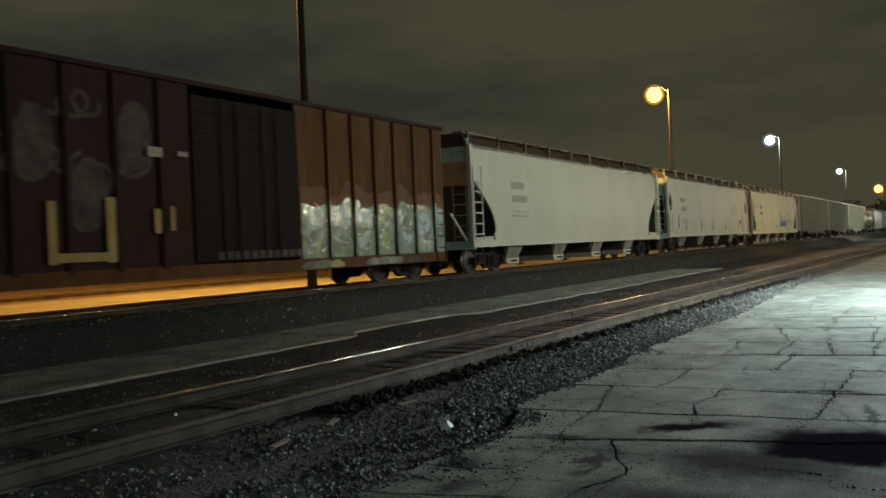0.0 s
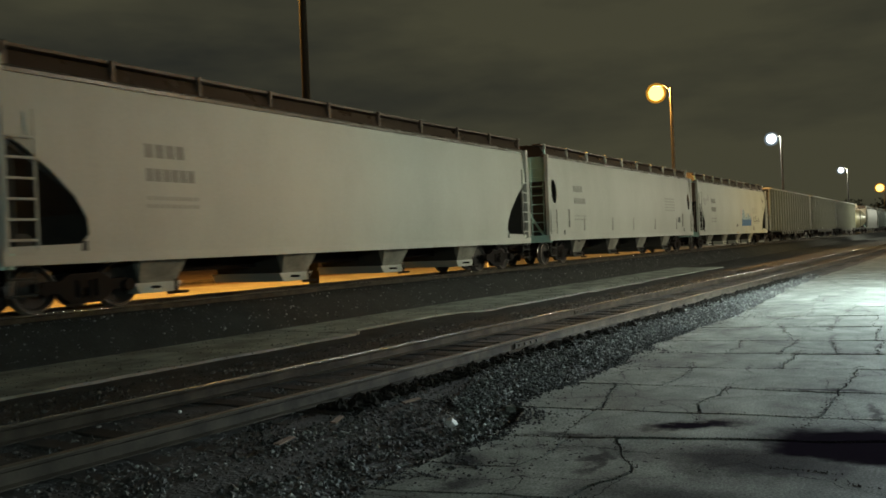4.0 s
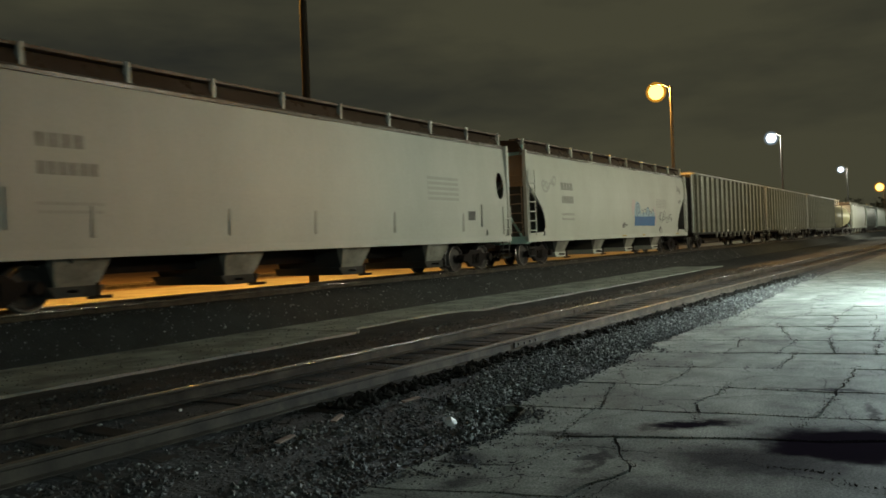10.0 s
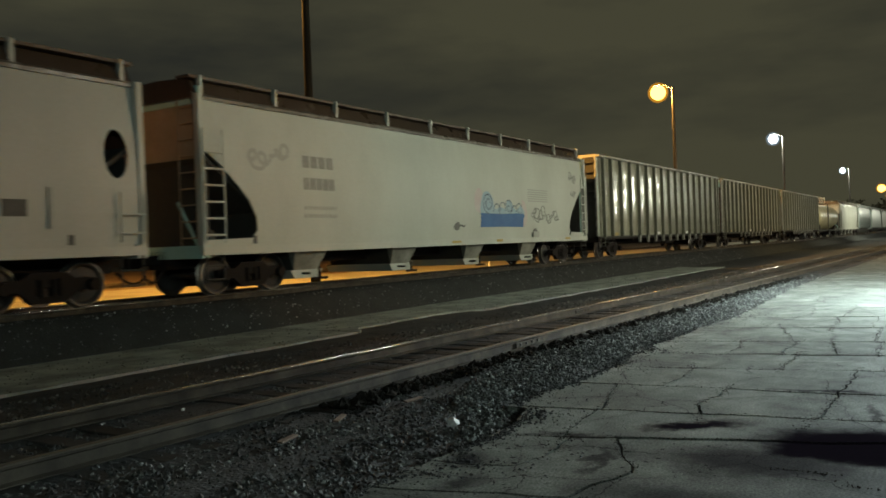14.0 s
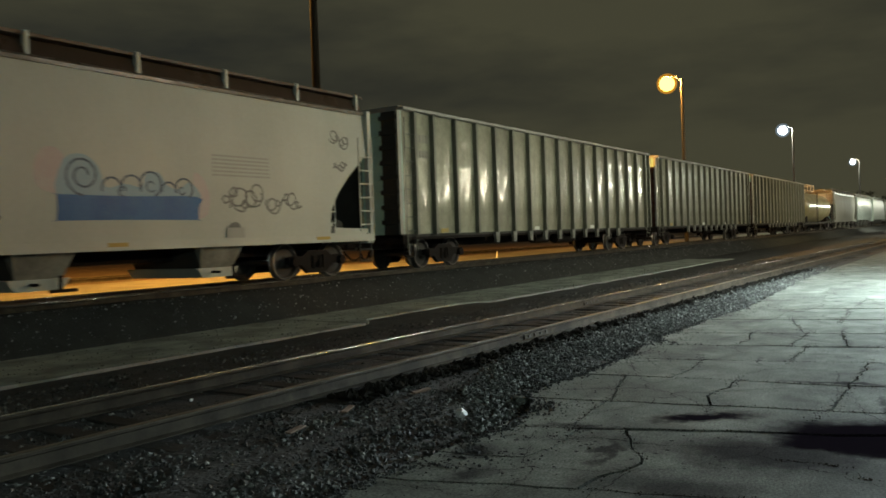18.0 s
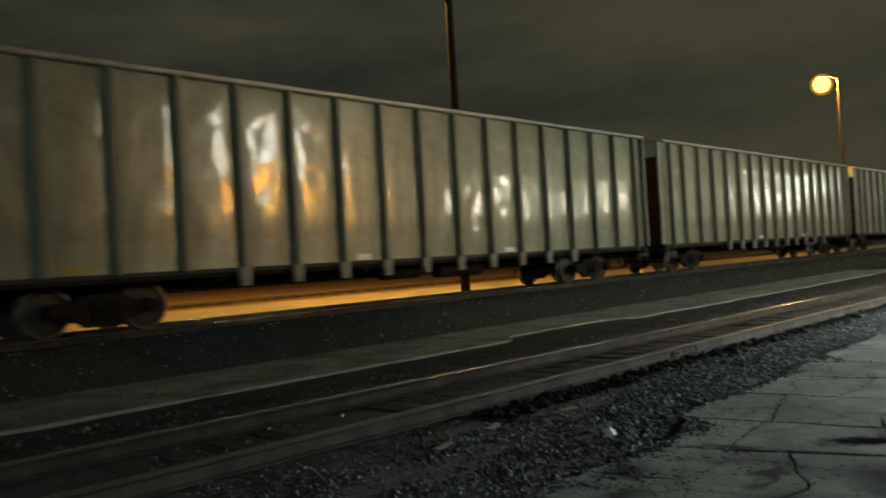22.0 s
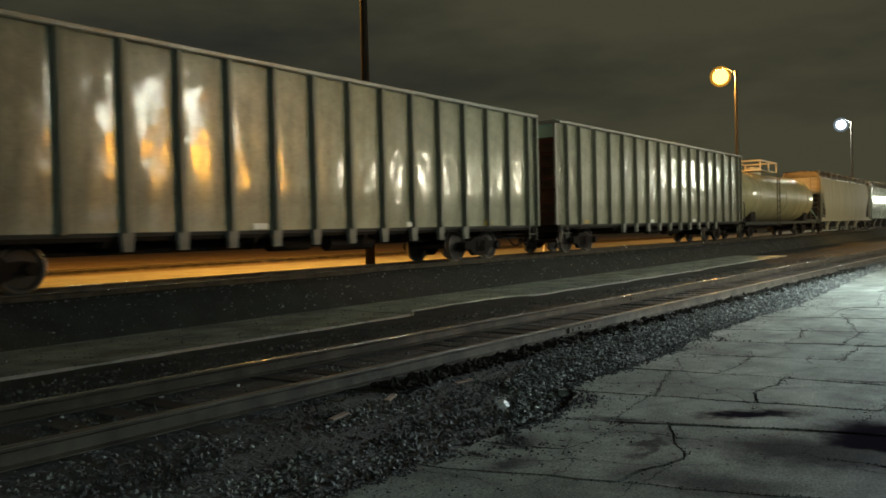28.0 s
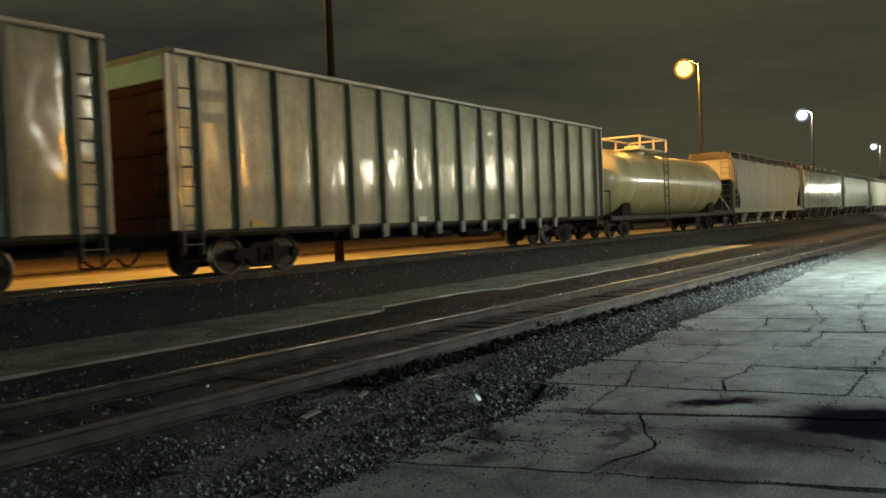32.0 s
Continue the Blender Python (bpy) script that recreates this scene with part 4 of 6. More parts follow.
def gondola(n0, n1, label, seed, inner="rust", upper=0.55):
    L = n1 - n0
    top, low = 4.62, 1.05
    car = tagged(empty("high_side_gondola"), label, "train car", group="freight train cars")
    rnd = random.Random(seed)
    k = 16
    first = 1.55
    pitch = (L - first - 0.6) / (k - 1)
    # bulged sheets between the posts, a few shapes shared by all bays
    sheets = []
    for v in range(8):
        bm = bmesh.new()
        nx, nz = 8, 16
        grid = [[bm.verts.new((pitch * i / nx, -0.030 * (1 - (2 * i / nx - 1) ** 2) * (1 - (2 * j / nz - 1) ** 6)
                               + (math.sin(math.pi * i / nx) * (0.018 * noise.noise((i * 0.34 + 9 * v, j * 0.36, seed)) + 0.007 * noise.noise((i * 0.8 + 9 * v, j * 0.8, seed + 4)))), low + (top - low) * j / nz))
                 for j in range(nz + 1)] for i in range(nx + 1)]
        for i in range(nx):
            for j in range(nz):
                bm.faces.new((grid[i][j], grid[i + 1][j], grid[i + 1][j + 1], grid[i][j + 1]))
        sheets.append(mesh_of("side_panel", bm, "gondola", smooth=True))
    body = bmesh.new()
    for s in (-1, 1):
        box(body, 0.0, L, s * 1.50 - 0.02, s * 1.50 + 0.02, low - 0.04, top)
    box(body, 0.0, L, -1.48, 1.48, low - 0.08, low)
    part("body", body, "shade", car, "dark inner walls and floor")
    post = mesh_of("post", prism(bmesh.new(), [(-0.055, low - 0.02), (0.055, low - 0.02), (0.055, top), (-0.055, top)], -0.145, 0.0), "gondola_post")
    foot = mesh_of("post_foot", prism(bmesh.new(), [(-0.14, low), (0.14, low), (0.10, low - 0.36), (-0.10, low - 0.36)], -0.10, 0.0), "gondola_foot")
    for s in (-1, 1):
        y = s * 1.53
        for i in range(k):
            x = first + i * pitch
            m = pose(x, y, 0, rz=0 if s < 0 else 180)
            p = part("post", post, "gondola_post", car)
            p.matrix_basis = m
            if 3 <= i <= 12:
                part("post_foot", foot, "gondola_foot", p)
            if i < k - 1:
                q = part("side_panel", sheets[rnd.randrange(8)], "gondola", car)
                q.matrix_basis = m if s < 0 else pose(x + pitch, y, 0, rz=180)
        for x in (0.56, L - 0.04):
            part("post", post, "gondola_post", car).matrix_basis = pose(x, y, 0, rz=0 if s < 0 else 180)
        part("end_panel", boxed(0.02, first, min(y, y - s * 0.03), max(y, y - s * 0.03), low, top), "gondola", car)
        part("end_panel", boxed(first + (k - 1) * pitch, L - 0.02, min(y, y - s * 0.03), max(y, y - s * 0.03), low, top), "gondola", car)
        part("top_chord", boxed(-0.03, L + 0.03, s * 1.53 - (0.16 if s < 0 else 0.09), s * 1.53 + (0.09 if s < 0 else 0.16), top, top + 0.10, bevel=0.02), "gondola_rim", car)
        # near-black in place of the shade below the side sheets
        part("side_sill", boxed(0.0, L, s * 1.40 - 0.06, s * 1.40 + 0.06, low - 0.16, low - 0.045), "steel", car)
    for e in (0, 1):
        f = (lambda x: x) if e == 0 else (lambda x: L - x)
        end = part("end_wall", boxed(min(f(0.0), f(0.05)), max(f(0.0), f(0.05)), -1.53, 1.53, low, top), inner if e == 0 else "gondola", car)
        part("top_chord", boxed(min(f(-0.04), f(0.12)), max(f(-0.04), f(0.12)), -1.5, 1.5, top, top + 0.13), "gondola_rim", car)
        part("corner_column", boxed(min(f(-0.02), f(0.0)), max(f(-0.02), f(0.0)), -1.5, -0.85, low, min(upper, top)), "shade" if e == 0 and inner == "frost" else "rust", end)
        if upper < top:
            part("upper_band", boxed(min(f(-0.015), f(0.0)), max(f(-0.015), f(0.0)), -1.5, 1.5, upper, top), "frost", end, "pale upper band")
        for j in range(8):
            z = low + 0.3 + j * 0.43
            if z < upper - 0.1:
                part("end_rib", boxed(min(f(-0.14), f(0.0)), max(f(-0.14), f(0.0)), -1.5, -0.85, z, z + 0.13), "shade" if e == 0 and inner == "frost" else "oxide", end)
            if j in (0, 3, 6):
                part("end_rib", boxed(min(f(-0.07), f(0.0)), max(f(-0.07), f(0.0)), -0.85, 1.5, z, z + 0.1), inner if z < upper else "frost", end)
        part("corner_post", boxed(min(f(-0.14), f(0.0)), max(f(-0.14), f(0.0)), -1.53, -1.45, low, top), "gondola_rim", end)
        part("end_sill", boxed(min(f(0.0), f(0.2)), max(f(0.0), f(0.2)), -1.5, 1.5, 0.78, low), "steel", car)
        ladder("side_ladder", car, min(f(0.08), f(0.56)), max(f(0.08), f(0.56)), 0.55, top - 0.2, 0.4, SIDE_Y - 0.05, "gondola_post", rail=0.016)
        part("sill_step", bars([((f(0.1), -1.45, low), (f(0.1), -1.45, 0.4)), ((f(0.55), -1.45, low), (f(0.55), -1.45, 0.4)), ((f(0.1), -1.45, 0.4), (f(0.55), -1.45, 0.4))], 0.025), "steel", car)
        coupler(car, f(0.0), -1 if e == 0 else 1)
        truck(car, f(2.75))
    load = bmesh.new()
    for i in range(9):
        x, r = rnd.uniform(1.5, L - 1.5), rnd.uniform(0.08, 0.2)
        lump = bmesh.new()
        bmesh.ops.create_icosphere(lump, subdivisions=1, radius=r)
        for v in lump.verts:
            v.co = Vector((x + v.co.x * 1.7, -1.15 + v.co.y, top + 0.06 + v.co.z * (0.8 + 0.4 * noise.noise(v.co * 9))))
        join(load, lump)
    part("scrap_load", load, "shade", car, "dark lumps of scrap showing above the rim")
    part("scrap_bed", boxed(0.1, L - 0.1, -1.45, 1.45, low, top - 0.05), "shade", car, "dark heap of scrap inside")
    part("center_sill", boxed(0.1, L - 0.1, -0.28, 0.28, 0.62, 0.97), "steel", car)
    for i in range(4):
        x = 4.9 + i * (L - 9.8) / 3
        part("cross_bearer", boxed(x - 0.06, x + 0.06, -1.4, 1.4, 0.78, 0.97), "steel", car)
    part("brake_cylinder", bars([((L * 0.46, -0.7, 0.72), (L * 0.52, -0.7, 0.72))], 0.17, 12), "steel", car)
    part("air_reservoir", bars([((L * 0.55, -0.75, 0.7), (L * 0.63, -0.75, 0.7))], 0.2, 12), "steel", car)
    for x, mat in ((1.9, "reflector"), (8.25, "white"), (13.5, "white"), (L - 3.2, "reflector")):
        part("reflector", boxed(x, x + 0.40, SIDE_Y - 0.035, SIDE_Y - 0.03, low + 0.02, low + 0.15), mat, car, "%s reflective strip" % ("yellow" if mat == "reflector" else "white"))
    stripes(car, letters(0.76, 3.75, 4, 0.12, 0.24, 0.05) + letters(0.76, 3.3, 4, 0.12, 0.22, 0.05), "gondola_faint", SIDE_Y + 0.019, "worn dark stencil marks")
    place_car(car, n0)
    return car


# ---------------------------------------------------------------- boxcar


def boxcar(n0, n1):
    L = n1 - n0
    low, top = 0.72, 4.66
    car = tagged(empty("boxcar"), "grimy brown ribbed boxcar with a black door and pale graffiti", "train car", group="freight train cars")
    d0, d1 = 11.9 - n0, 15.2 - n0
    for s in (-1, 1):
        y = s * 1.5
        a, b = (y, y + 0.05) if s < 0 else (y - 0.05, y)
        part("side_wall", boxed(0.0, d0, a, b, low, top), "box_dark", car, "dark weathered side wall")
        part("side_wall", boxed(d1, L, a, b, low, top), "box_brown", car, "faded brown side wall")
        rib = mesh_of("rib", profile(bmesh.new(), [(0.0, low), (-0.09, low + 0.05), (-0.09, top - 0.05), (0.0, top)], -0.05, 0.05), "box_brown")
        dark = rib.copy()
        dark.materials[0] = M["box_dark"]
        for x in (1.3, 2.35, 3.4, 4.45, 5.5, 6.55, 7.6):
            r = part("rib", dark, "box_dark", car)
            r.matrix_basis = pose(x, y, 0, rz=0 if s < 0 else 180)
        for x in (16.34, 17.37, 18.35, 19.3, 20.3, 21.35):
            r = part("rib", rib, "box_brown", car)
            r.matrix_basis = pose(x - n0, y, 0, rz=0 if s < 0 else 180)
        door = part("plug_door", boxed(d0 + 0.02, d1 - 0.02, a - 0.06 * (s < 0), b + 0.06 * (s > 0), low + 0.15, top - 0.2), "door_black", car, "black plug door")
        for i in range(14):
            z = low + 0.4 + i * 0.23
            part("door_ridge", boxed(d0 + 0.15, d1 - 0.15, y + s * 0.06 - 0.02, y + s * 0.06 + 0.02, z, z + 0.07), "door_black", door)
        for x in (d0 + 0.8, d0 + 1.25, d1 - 1.25, d1 - 0.8):
            part("lock_bar", bars([((x, y + s * 0.12, low + 0.2), (x, y + s * 0.12, top - 0.3))], 0.025), "box_dark", door)
        part("side_sill", boxed(0.0, L, y - 0.06, y + 0.06, low - 0.18, low + 0.1), "box_brown", car)
        part("eave", boxed(0.0, L, y - 0.08, y + 0.08, top, top + 0.1), "box_dark", car)
    part("roof", profile(bmesh.new(), [(-1.55, top + 0.1), (0, top + 0.24), (1.55, top + 0.1), (1.55, top + 0.04), (-1.55, top + 0.04)], -0.05, L + 0.05), "roof", car)
    for i in range(14):
        x = 0.6 + i * (L - 1.2) / 13
        part("roof_seam", profile(bmesh.new(), [(-1.5, top + 0.11), (0, top + 0.29), (1.5, top + 0.11), (0, top + 0.2)], x - 0.04, x + 0.04), "roof", car)
    part("floor", boxed(0, L, -1.45, 1.45, low - 0.1, low), "steel", car)
    part("center_sill", boxed(0, L, -0.3, 0.3, 0.55, 0.7), "steel", car)
    for e in (0, 1):
        f = (lambda x: x) if e == 0 else (lambda x: L - x)
        w = part("end_wall", boxed(min(f(0.0), f(0.06)), max(f(0.0), f(0.06)), -1.5, 1.5, low, top), "box_brown", car)
        for j in range(8):
            z = low + 0.3 + j * 0.45
            part("end_rib", boxed(min(f(-0.09), f(0)), max(f(-0.09), f(0)), -1.35, 1.35, z, z + 0.16, bevel=0.03), "box_brown", w)
        ladder("side_ladder", car, min(f(0.1), f(0.6)), max(f(0.1), f(0.6)), low - 0.3, 2.3, 0.36, -1.58, "box_dark", rail=0.018)
        coupler(car, f(0.0), -1 if e == 0 else 1)
    truck(car, 5.3 - n0)
    truck(car, 20.3 - n0)
    # pale graffiti on the brown half, one patch to a bay
    bays = [15.35, 16.25, 17.28, 18.26, 19.2, 20.2, 21.25, 21.9]
    rnd = random.Random(4)
    fills = ("silver", "leek", "slate", "sky_blue", "mint", "mint", "mint", "silver")
    xs = [15.3 - n0 + 6.6 * k / 60 for k in range(61)]
    crest = [2.22 + 0.28 * noise.noise((x * 1.5, 1, 2)) + 0.2 * noise.noise((x * 4.0, 5, 2)) for x in xs]
    for name, mat, y, lift in (("mauve overspray above the graffiti", "mauve", -1.500, 0.42), ("pale green graffiti fill", "mint", -1.503, 0.0)):
        edge = [(x, z + lift * (1 + 0.8 * noise.noise((x * 1.1, 9, 4)))) for x, z in zip(xs, crest)]
        part("graffiti", plate([(xs[0], 0.83), (xs[-1], 0.83)] + edge[::-1], [], y - 0.005, 0.004), mat, car, name)
    for a, b in zip(bays, bays[1:]):
        x0, x1 = a - n0 + 0.09, b - n0 - 0.01
        w = x1 - x0
        # small white blobs stand in for glints on the glossy paint
        for j in range(20 if w > 0.55 else 8):
            r = rnd.uniform(0.2, 0.38) if j < 6 else rnd.uniform(0.10, 0.2) if j < 11 else rnd.uniform(0.02, 0.055)
            r = min(r, 0.48 * w)
            cx, cz = x0 + r + max(0, w - 2 * r) * rnd.random(), 0.88 + r + max(0.1, 1.45 - 2 * r) * rnd.random()
            t = rnd.uniform(0, 6.28)
            pts = [(cx + r * rnd.uniform(0.8, 1.05) * math.cos(t + k * 1.257), cz + 1.1 * r * rnd.uniform(0.8, 1.1) * math.sin(t + k * 1.257)) for k in range(5)]
            blob(car, pts, fills[rnd.randrange(8)] if j < 11 else "glint", -1.507 - 0.002 * j, "graffiti bubble in glossy paint, the smallest painted as glints", n=5)
            if 0 < j < 5:
                blob(car, [(x * 0.22 + (cx - 0.45 * r) * 0.78, z * 0.22 + (cz + 0.45 * r) * 0.78) for x, z in pts], "glint", -1.509 - 0.002 * j - 0.001, "white patch painted as a highlight on a graffiti bubble", n=3)
        scrawl(car, x0 + 0.05, 1.0, w - 0.1, 1.3, int(a * 10), "slate", 0.018, -1.55, turns=4, label="dark graffiti outline")
    for x in (16.34, 17.37, 18.35, 19.3, 20.3, 21.35):
        stripes(car, [(x - n0 - 0.048, x - n0 + 0.048, 0.86, rnd.uniform(1.9, 2.4))], "slate", -1.591, "green paint over a rib", name="graffiti")
    for i in range(20):
        x, r = 15.45 - n0 + rnd.uniform(0, 6.2), rnd.uniform(0.12, 0.45)
        blob(car, [(x - r, 0.60), (x + r * 0.4, 0.57), (x + r, rnd.uniform(0.62, 0.7)), (x + 0.2 * r, 0.76), (x - 0.6 * r, rnd.uniform(0.68, 0.76))], ("mint", "dim", "slate", "leek", "slate")[i % 5], -1.562 - 0.001 * (i % 3), "pale paint splashed along the sill")
    # loops and bars on the dark half
    for x, z, w, h, sd in ((4.0, 2.0, 1.9, 1.6, 3), (5.9, 2.1, 1.3, 1.3, 8), (4.6, 3.4, 1.6, 0.8, 5)):
        scrawl(car, x, z, w, h, sd, "dim", 0.05, -1.515, turns=9, label="sooted looping graffiti")
    for i, x in enumerate((2.5, 3.5, 4.55, 5.6, 6.65)):
        z = (3.3, 2.4, 3.1, 2.2, 3.4)[i]
        blob(car, [(x, z - 0.5), (x + 0.4, z - 0.65), (x + 0.72, z - 0.3), (x + 0.7, z + 0.5), (x + 0.35, z + 0.75), (x + 0.05, z + 0.4)], "dim", -1.503, "sooted patch of old graffiti")
    stripes(car, [(5.05, 5.22, 0.95, 2.1), (6.25, 6.45, 0.95, 2.2), (5.2, 6.3, 0.98, 1.15)], "yellow", -1.595, "yellow painted bars", name="graffiti")
    # yellow patches painted where the orange lamp reflects in the side
    stripes(car, [(7.35, 7.5, 1.5, 2.0), (7.75, 7.86, 1.55, 2.05)], "yellow", -1.595, "yellow patches put in for a lamp reflection", name="marker")
    stripes(car, [(7.25, 7.6, 3.05, 3.25), (8.0, 8.25, 3.1, 3.2)], "mark", -1.595, "pale plates", name="marker")
    stripes(car, [(9.0 + 0.25 * i, 9.18 + 0.25 * i, 0.9, 1.08) for i in range(11)], "dim", -1.575, "faded stencil bars")
    place_car(car, n0)
    return car


# ---------------------------------------------------------------- tank car


def tank_car(n0, n1):
    L = n1 - n0
    car = tagged(empty("tank_car"), "grimy cream tank car with a railed dome platform", "train car", group="freight train cars")
    zc, r = 2.56, 1.58
    cap = [(0.05, 0.0), (0.55, 0.06), (1.0, 0.22), (1.3, 0.46), (1.52, 0.75), (r, 1.05)]
    rings = [(a, 0.35 + b) for a, b in cap] + [(r, 0.3 + (L - 0.6) * i / 8) for i in range(1, 8)] + [(a, L - 0.35 - b) for a, b in cap[::-1]]
    bm = lathe(rings, 40, "x")
    for v in bm.verts:
        v.co.z += zc
    tank = part("tank", bm, "tank", car, smooth=True)
    for x in (3.0, L / 2, L - 3.0):
        band = lathe([(r + 0.002, -0.05), (r + 0.015, -0.05), (r + 0.015, 0.05), (r + 0.002, 0.05)], 40, "x")
        for v in band.verts:
            v.co.z += zc
            v.co.x += x
        part("band", band, "tank", tank)
    zt = zc + r
    dome = lathe([(0.02, zt + 0.45), (0.42, zt + 0.38), (0.5, zt + 0.38), (0.5, zt - 0.1)][::-1], 20, "z")
    for v in dome.verts:
        v.co.x += L * 0.38
    part("dome", dome, "cream", car)
    pl = part("platform", boxed(L * 0.38 - 1.9, L * 0.38 + 1.9, -1.0, 1.0, zt + 0.08, zt + 0.14), "cream", car)
    x0, x1 = L * 0.38 - 1.9, L * 0.38 + 1.9
    for x in (x0, (x0 + x1) / 2, x1):
        for y in (-1.0, 1.0):
            part("rail_post", bars([((x, y, zt + 0.1), (x, y, zt + 0.72))], 0.05), "cream", pl)
    part("handrail", bars([((x0, y, zt + 0.72), (x1, y, zt + 0.72)) for y in (-1, 1)] + [((x, -1, zt + 0.72), (x, 1, zt + 0.72)) for x in (x0, x1)], 0.05), "cream", pl)
    for x in (2.4, L - 2.4):
        part("saddle", prism(bmesh.new(), [(x - 0.6, 0.95), (x + 0.6, 0.95), (x + 0.45, 1.6), (x - 0.45, 1.6)], -1.25, 1.25), "steel", car)
    for s in (-1, 1):
        part("side_sill", boxed(0.0, L, s * 1.42 - 0.06, s * 1.42 + 0.06, 0.82, 1.0), "shade", car)
    part("center_sill", boxed(0, L, -0.35, 0.35, 0.6, 1.0), "steel", car)
    for e in (0, 1):
        f = (lambda x: x) if e == 0 else (lambda x: L - x)
        part("end_platform", boxed(min(f(0), f(0.9)), max(f(0), f(0.9)), -1.45, 1.45, 0.86, 0.96), "steel", car)
        part("end_handrail", bars([((f(0.1), y, 0.95), (f(0.1), y, 2.1)) for y in (-1.4, -0.5, 0.5, 1.4)] + [((f(0.1), -1.4, 2.1), (f(0.1), 1.4, 2.1))], 0.03), "shade", car)
        coupler(car, f(0.0), -1 if e == 0 else 1)
        truck(car, f(2.4))
    ladder("side_ladder", car, L * 0.38 - 0.3, L * 0.38 + 0.3, 0.6, zt, 0.38, -1.61, "shade")
    place_car(car, n0)
    return car


# ---------------------------------------------------------------- the train
boxcar(3.5, 21.95)
h1 = hopper(23.7, 43.85, "hopper_a", "off-white covered hopper with curved cut-out ends", "cut", ("tan_end", "oxide"), seed=1)
stripes(h1, letters(3.0, 2.98, 4, 0.2, 0.28, 0.06) + letters(3.0, 2.50, 6, 0.17, 0.26, 0.04), "mark", SIDE_Y + 0.05, "dark stencilled car marks", bow=bowed)
stripes(h1, letters(3.0, 2.12, 9, 0.12, 0.08, 0.03) + letters(3.0, 1.96, 9, 0.12, 0.08, 0.03), "faint", SIDE_Y + 0.05, "small faded stencil lines", bow=bowed)
h2 = hopper(45.6, 66.1, "hopper_b", "pale grey covered hopper with small oval end openings", "oval", ("frost", "oxide"), seed=2, sill=1.13)
stripes(h2, letters(2.6, 3.0, 4, 0.2, 0.26, 0.05) + letters(2.6, 2.5, 6, 0.17, 0.24, 0.04), "mark", SIDE_Y + 0.05, "dark stencilled car marks", bow=bowed)
stripes(h2, letters(2.6, 1.95, 9, 0.12, 0.06, 0.03) + letters(2.6, 1.8, 9, 0.12, 0.06, 0.03), "faint", SIDE_Y + 0.05, "small faded stencil lines", bow=bowed)
stripes(h2, [(17.6, 18.05, 1.72, 2.02)], "ink", SIDE_Y + 0.05, "small black data panel", name="data_panel", bow=bowed)
stripes(h2, [(15.2, 17.0, 2.35 + 0.16 * i, 2.44 + 0.16 * i) for i in range(5)], "faint", SIDE_Y + 0.05, "faded ruled panel", bow=bowed)
h3 = hopper(67.5, 88.75, "hopper_c", "cream covered hopper with blue and black graffiti", "cut", ("tan_end", "oxide"), seed=3)
stripes(h3, letters(3.3, 3.0, 4, 0.24, 0.3, 0.06) + letters(3.3, 2.45, 5, 0.2, 0.3, 0.04), "mark", SIDE_Y + 0.05, "dark stencilled car marks", bow=bowed)
stripes(h3, letters(3.3, 1.95, 8, 0.12, 0.09, 0.04) + letters(3.3, 1.75, 8, 0.12, 0.09, 0.04), "faint", SIDE_Y + 0.05, "small faded stencil lines", bow=bowed)
scrawl(h3, 1.5, 2.85, 1.3, 0.7, 11, "faint", 0.05, SIDE_Y + 0.05, turns=10, bow=bowed, label="faded grey scrawl")
blob(h3, [(11.75, 2.1), (12.15, 2.0), (12.3, 2.4), (12.2, 2.75), (11.9, 2.8), (11.7, 2.5)], "pink", SIDE_Y + 0.05, "pink graffiti haze", bow=bowed)
blob(h3, [(15.1, 1.55), (15.5, 1.58), (15.6, 1.95), (15.45, 2.35), (15.2, 2.48), (15.15, 2.1)], "pink", SIDE_Y + 0.05, "pink graffiti haze", bow=bowed)
blob(h3, [(12.1, 1.93), (13.0, 1.92), (14.0, 1.92), (15.25, 1.93), (15.3, 2.1), (15.05, 2.28), (14.8, 2.12), (14.5, 2.2), (14.3, 2.45), (14.0, 2.4), (13.9, 2.15), (13.5, 2.2), (13.1, 2.12), (12.95, 2.5), (12.65, 2.72), (12.25, 2.6)],
     "sky_blue", SIDE_Y + 0.048, "pale blue graffiti cloud", bow=bowed, n=3)
blob(h3, [(12.1, 1.5), (12.12, 1.49), (13.6, 1.50), (15.25, 1.49), (15.28, 1.5), (15.29, 1.75), (15.27, 1.98), (13.7, 1.96), (12.11, 1.97), (12.1, 1.96), (12.11, 1.7)], "blue", SIDE_Y + 0.045, "blue graffiti block", bow=bowed, n=3)
for cx, cz, r0, r1, a0, a1 in ((12.62, 2.33, 0.10, 0.38, 0.0, 11.0), (13.22, 2.10, 0.22, 0.20, 3.4, -0.3), (13.66, 2.14, 0.24, 0.21, 3.5, -0.4), (14.10, 2.20, 0.26, 0.24, 3.5, -1.2), (14.52, 2.08, 0.17, 0.19, 3.3, -0.2),
                               (14.92, 2.13, 0.23, 0.20, 3.5, -1.0), (13.45, 2.06, 0.07, 0.10, 0.0, 5.0), (14.1, 2.17, 0.08, 0.12, 0.5, 5.6), (14.85, 2.1, 0.06, 0.09, 1.0, 6.0)):
    ring = [(cx + (r0 + (r1 - r0) * k / 24) * math.cos(a0 + (a1 - a0) * k / 24), cz + (r0 + (r1 - r0) * k / 24) * math.sin(a0 + (a1 - a0) * k / 24)) for k in range(25)]
    ribbon(h3, ring, "navy", 0.015 if r1 < 0.15 else 0.02, SIDE_Y + 0.038, "navy outline of a graffiti bubble", bowed)
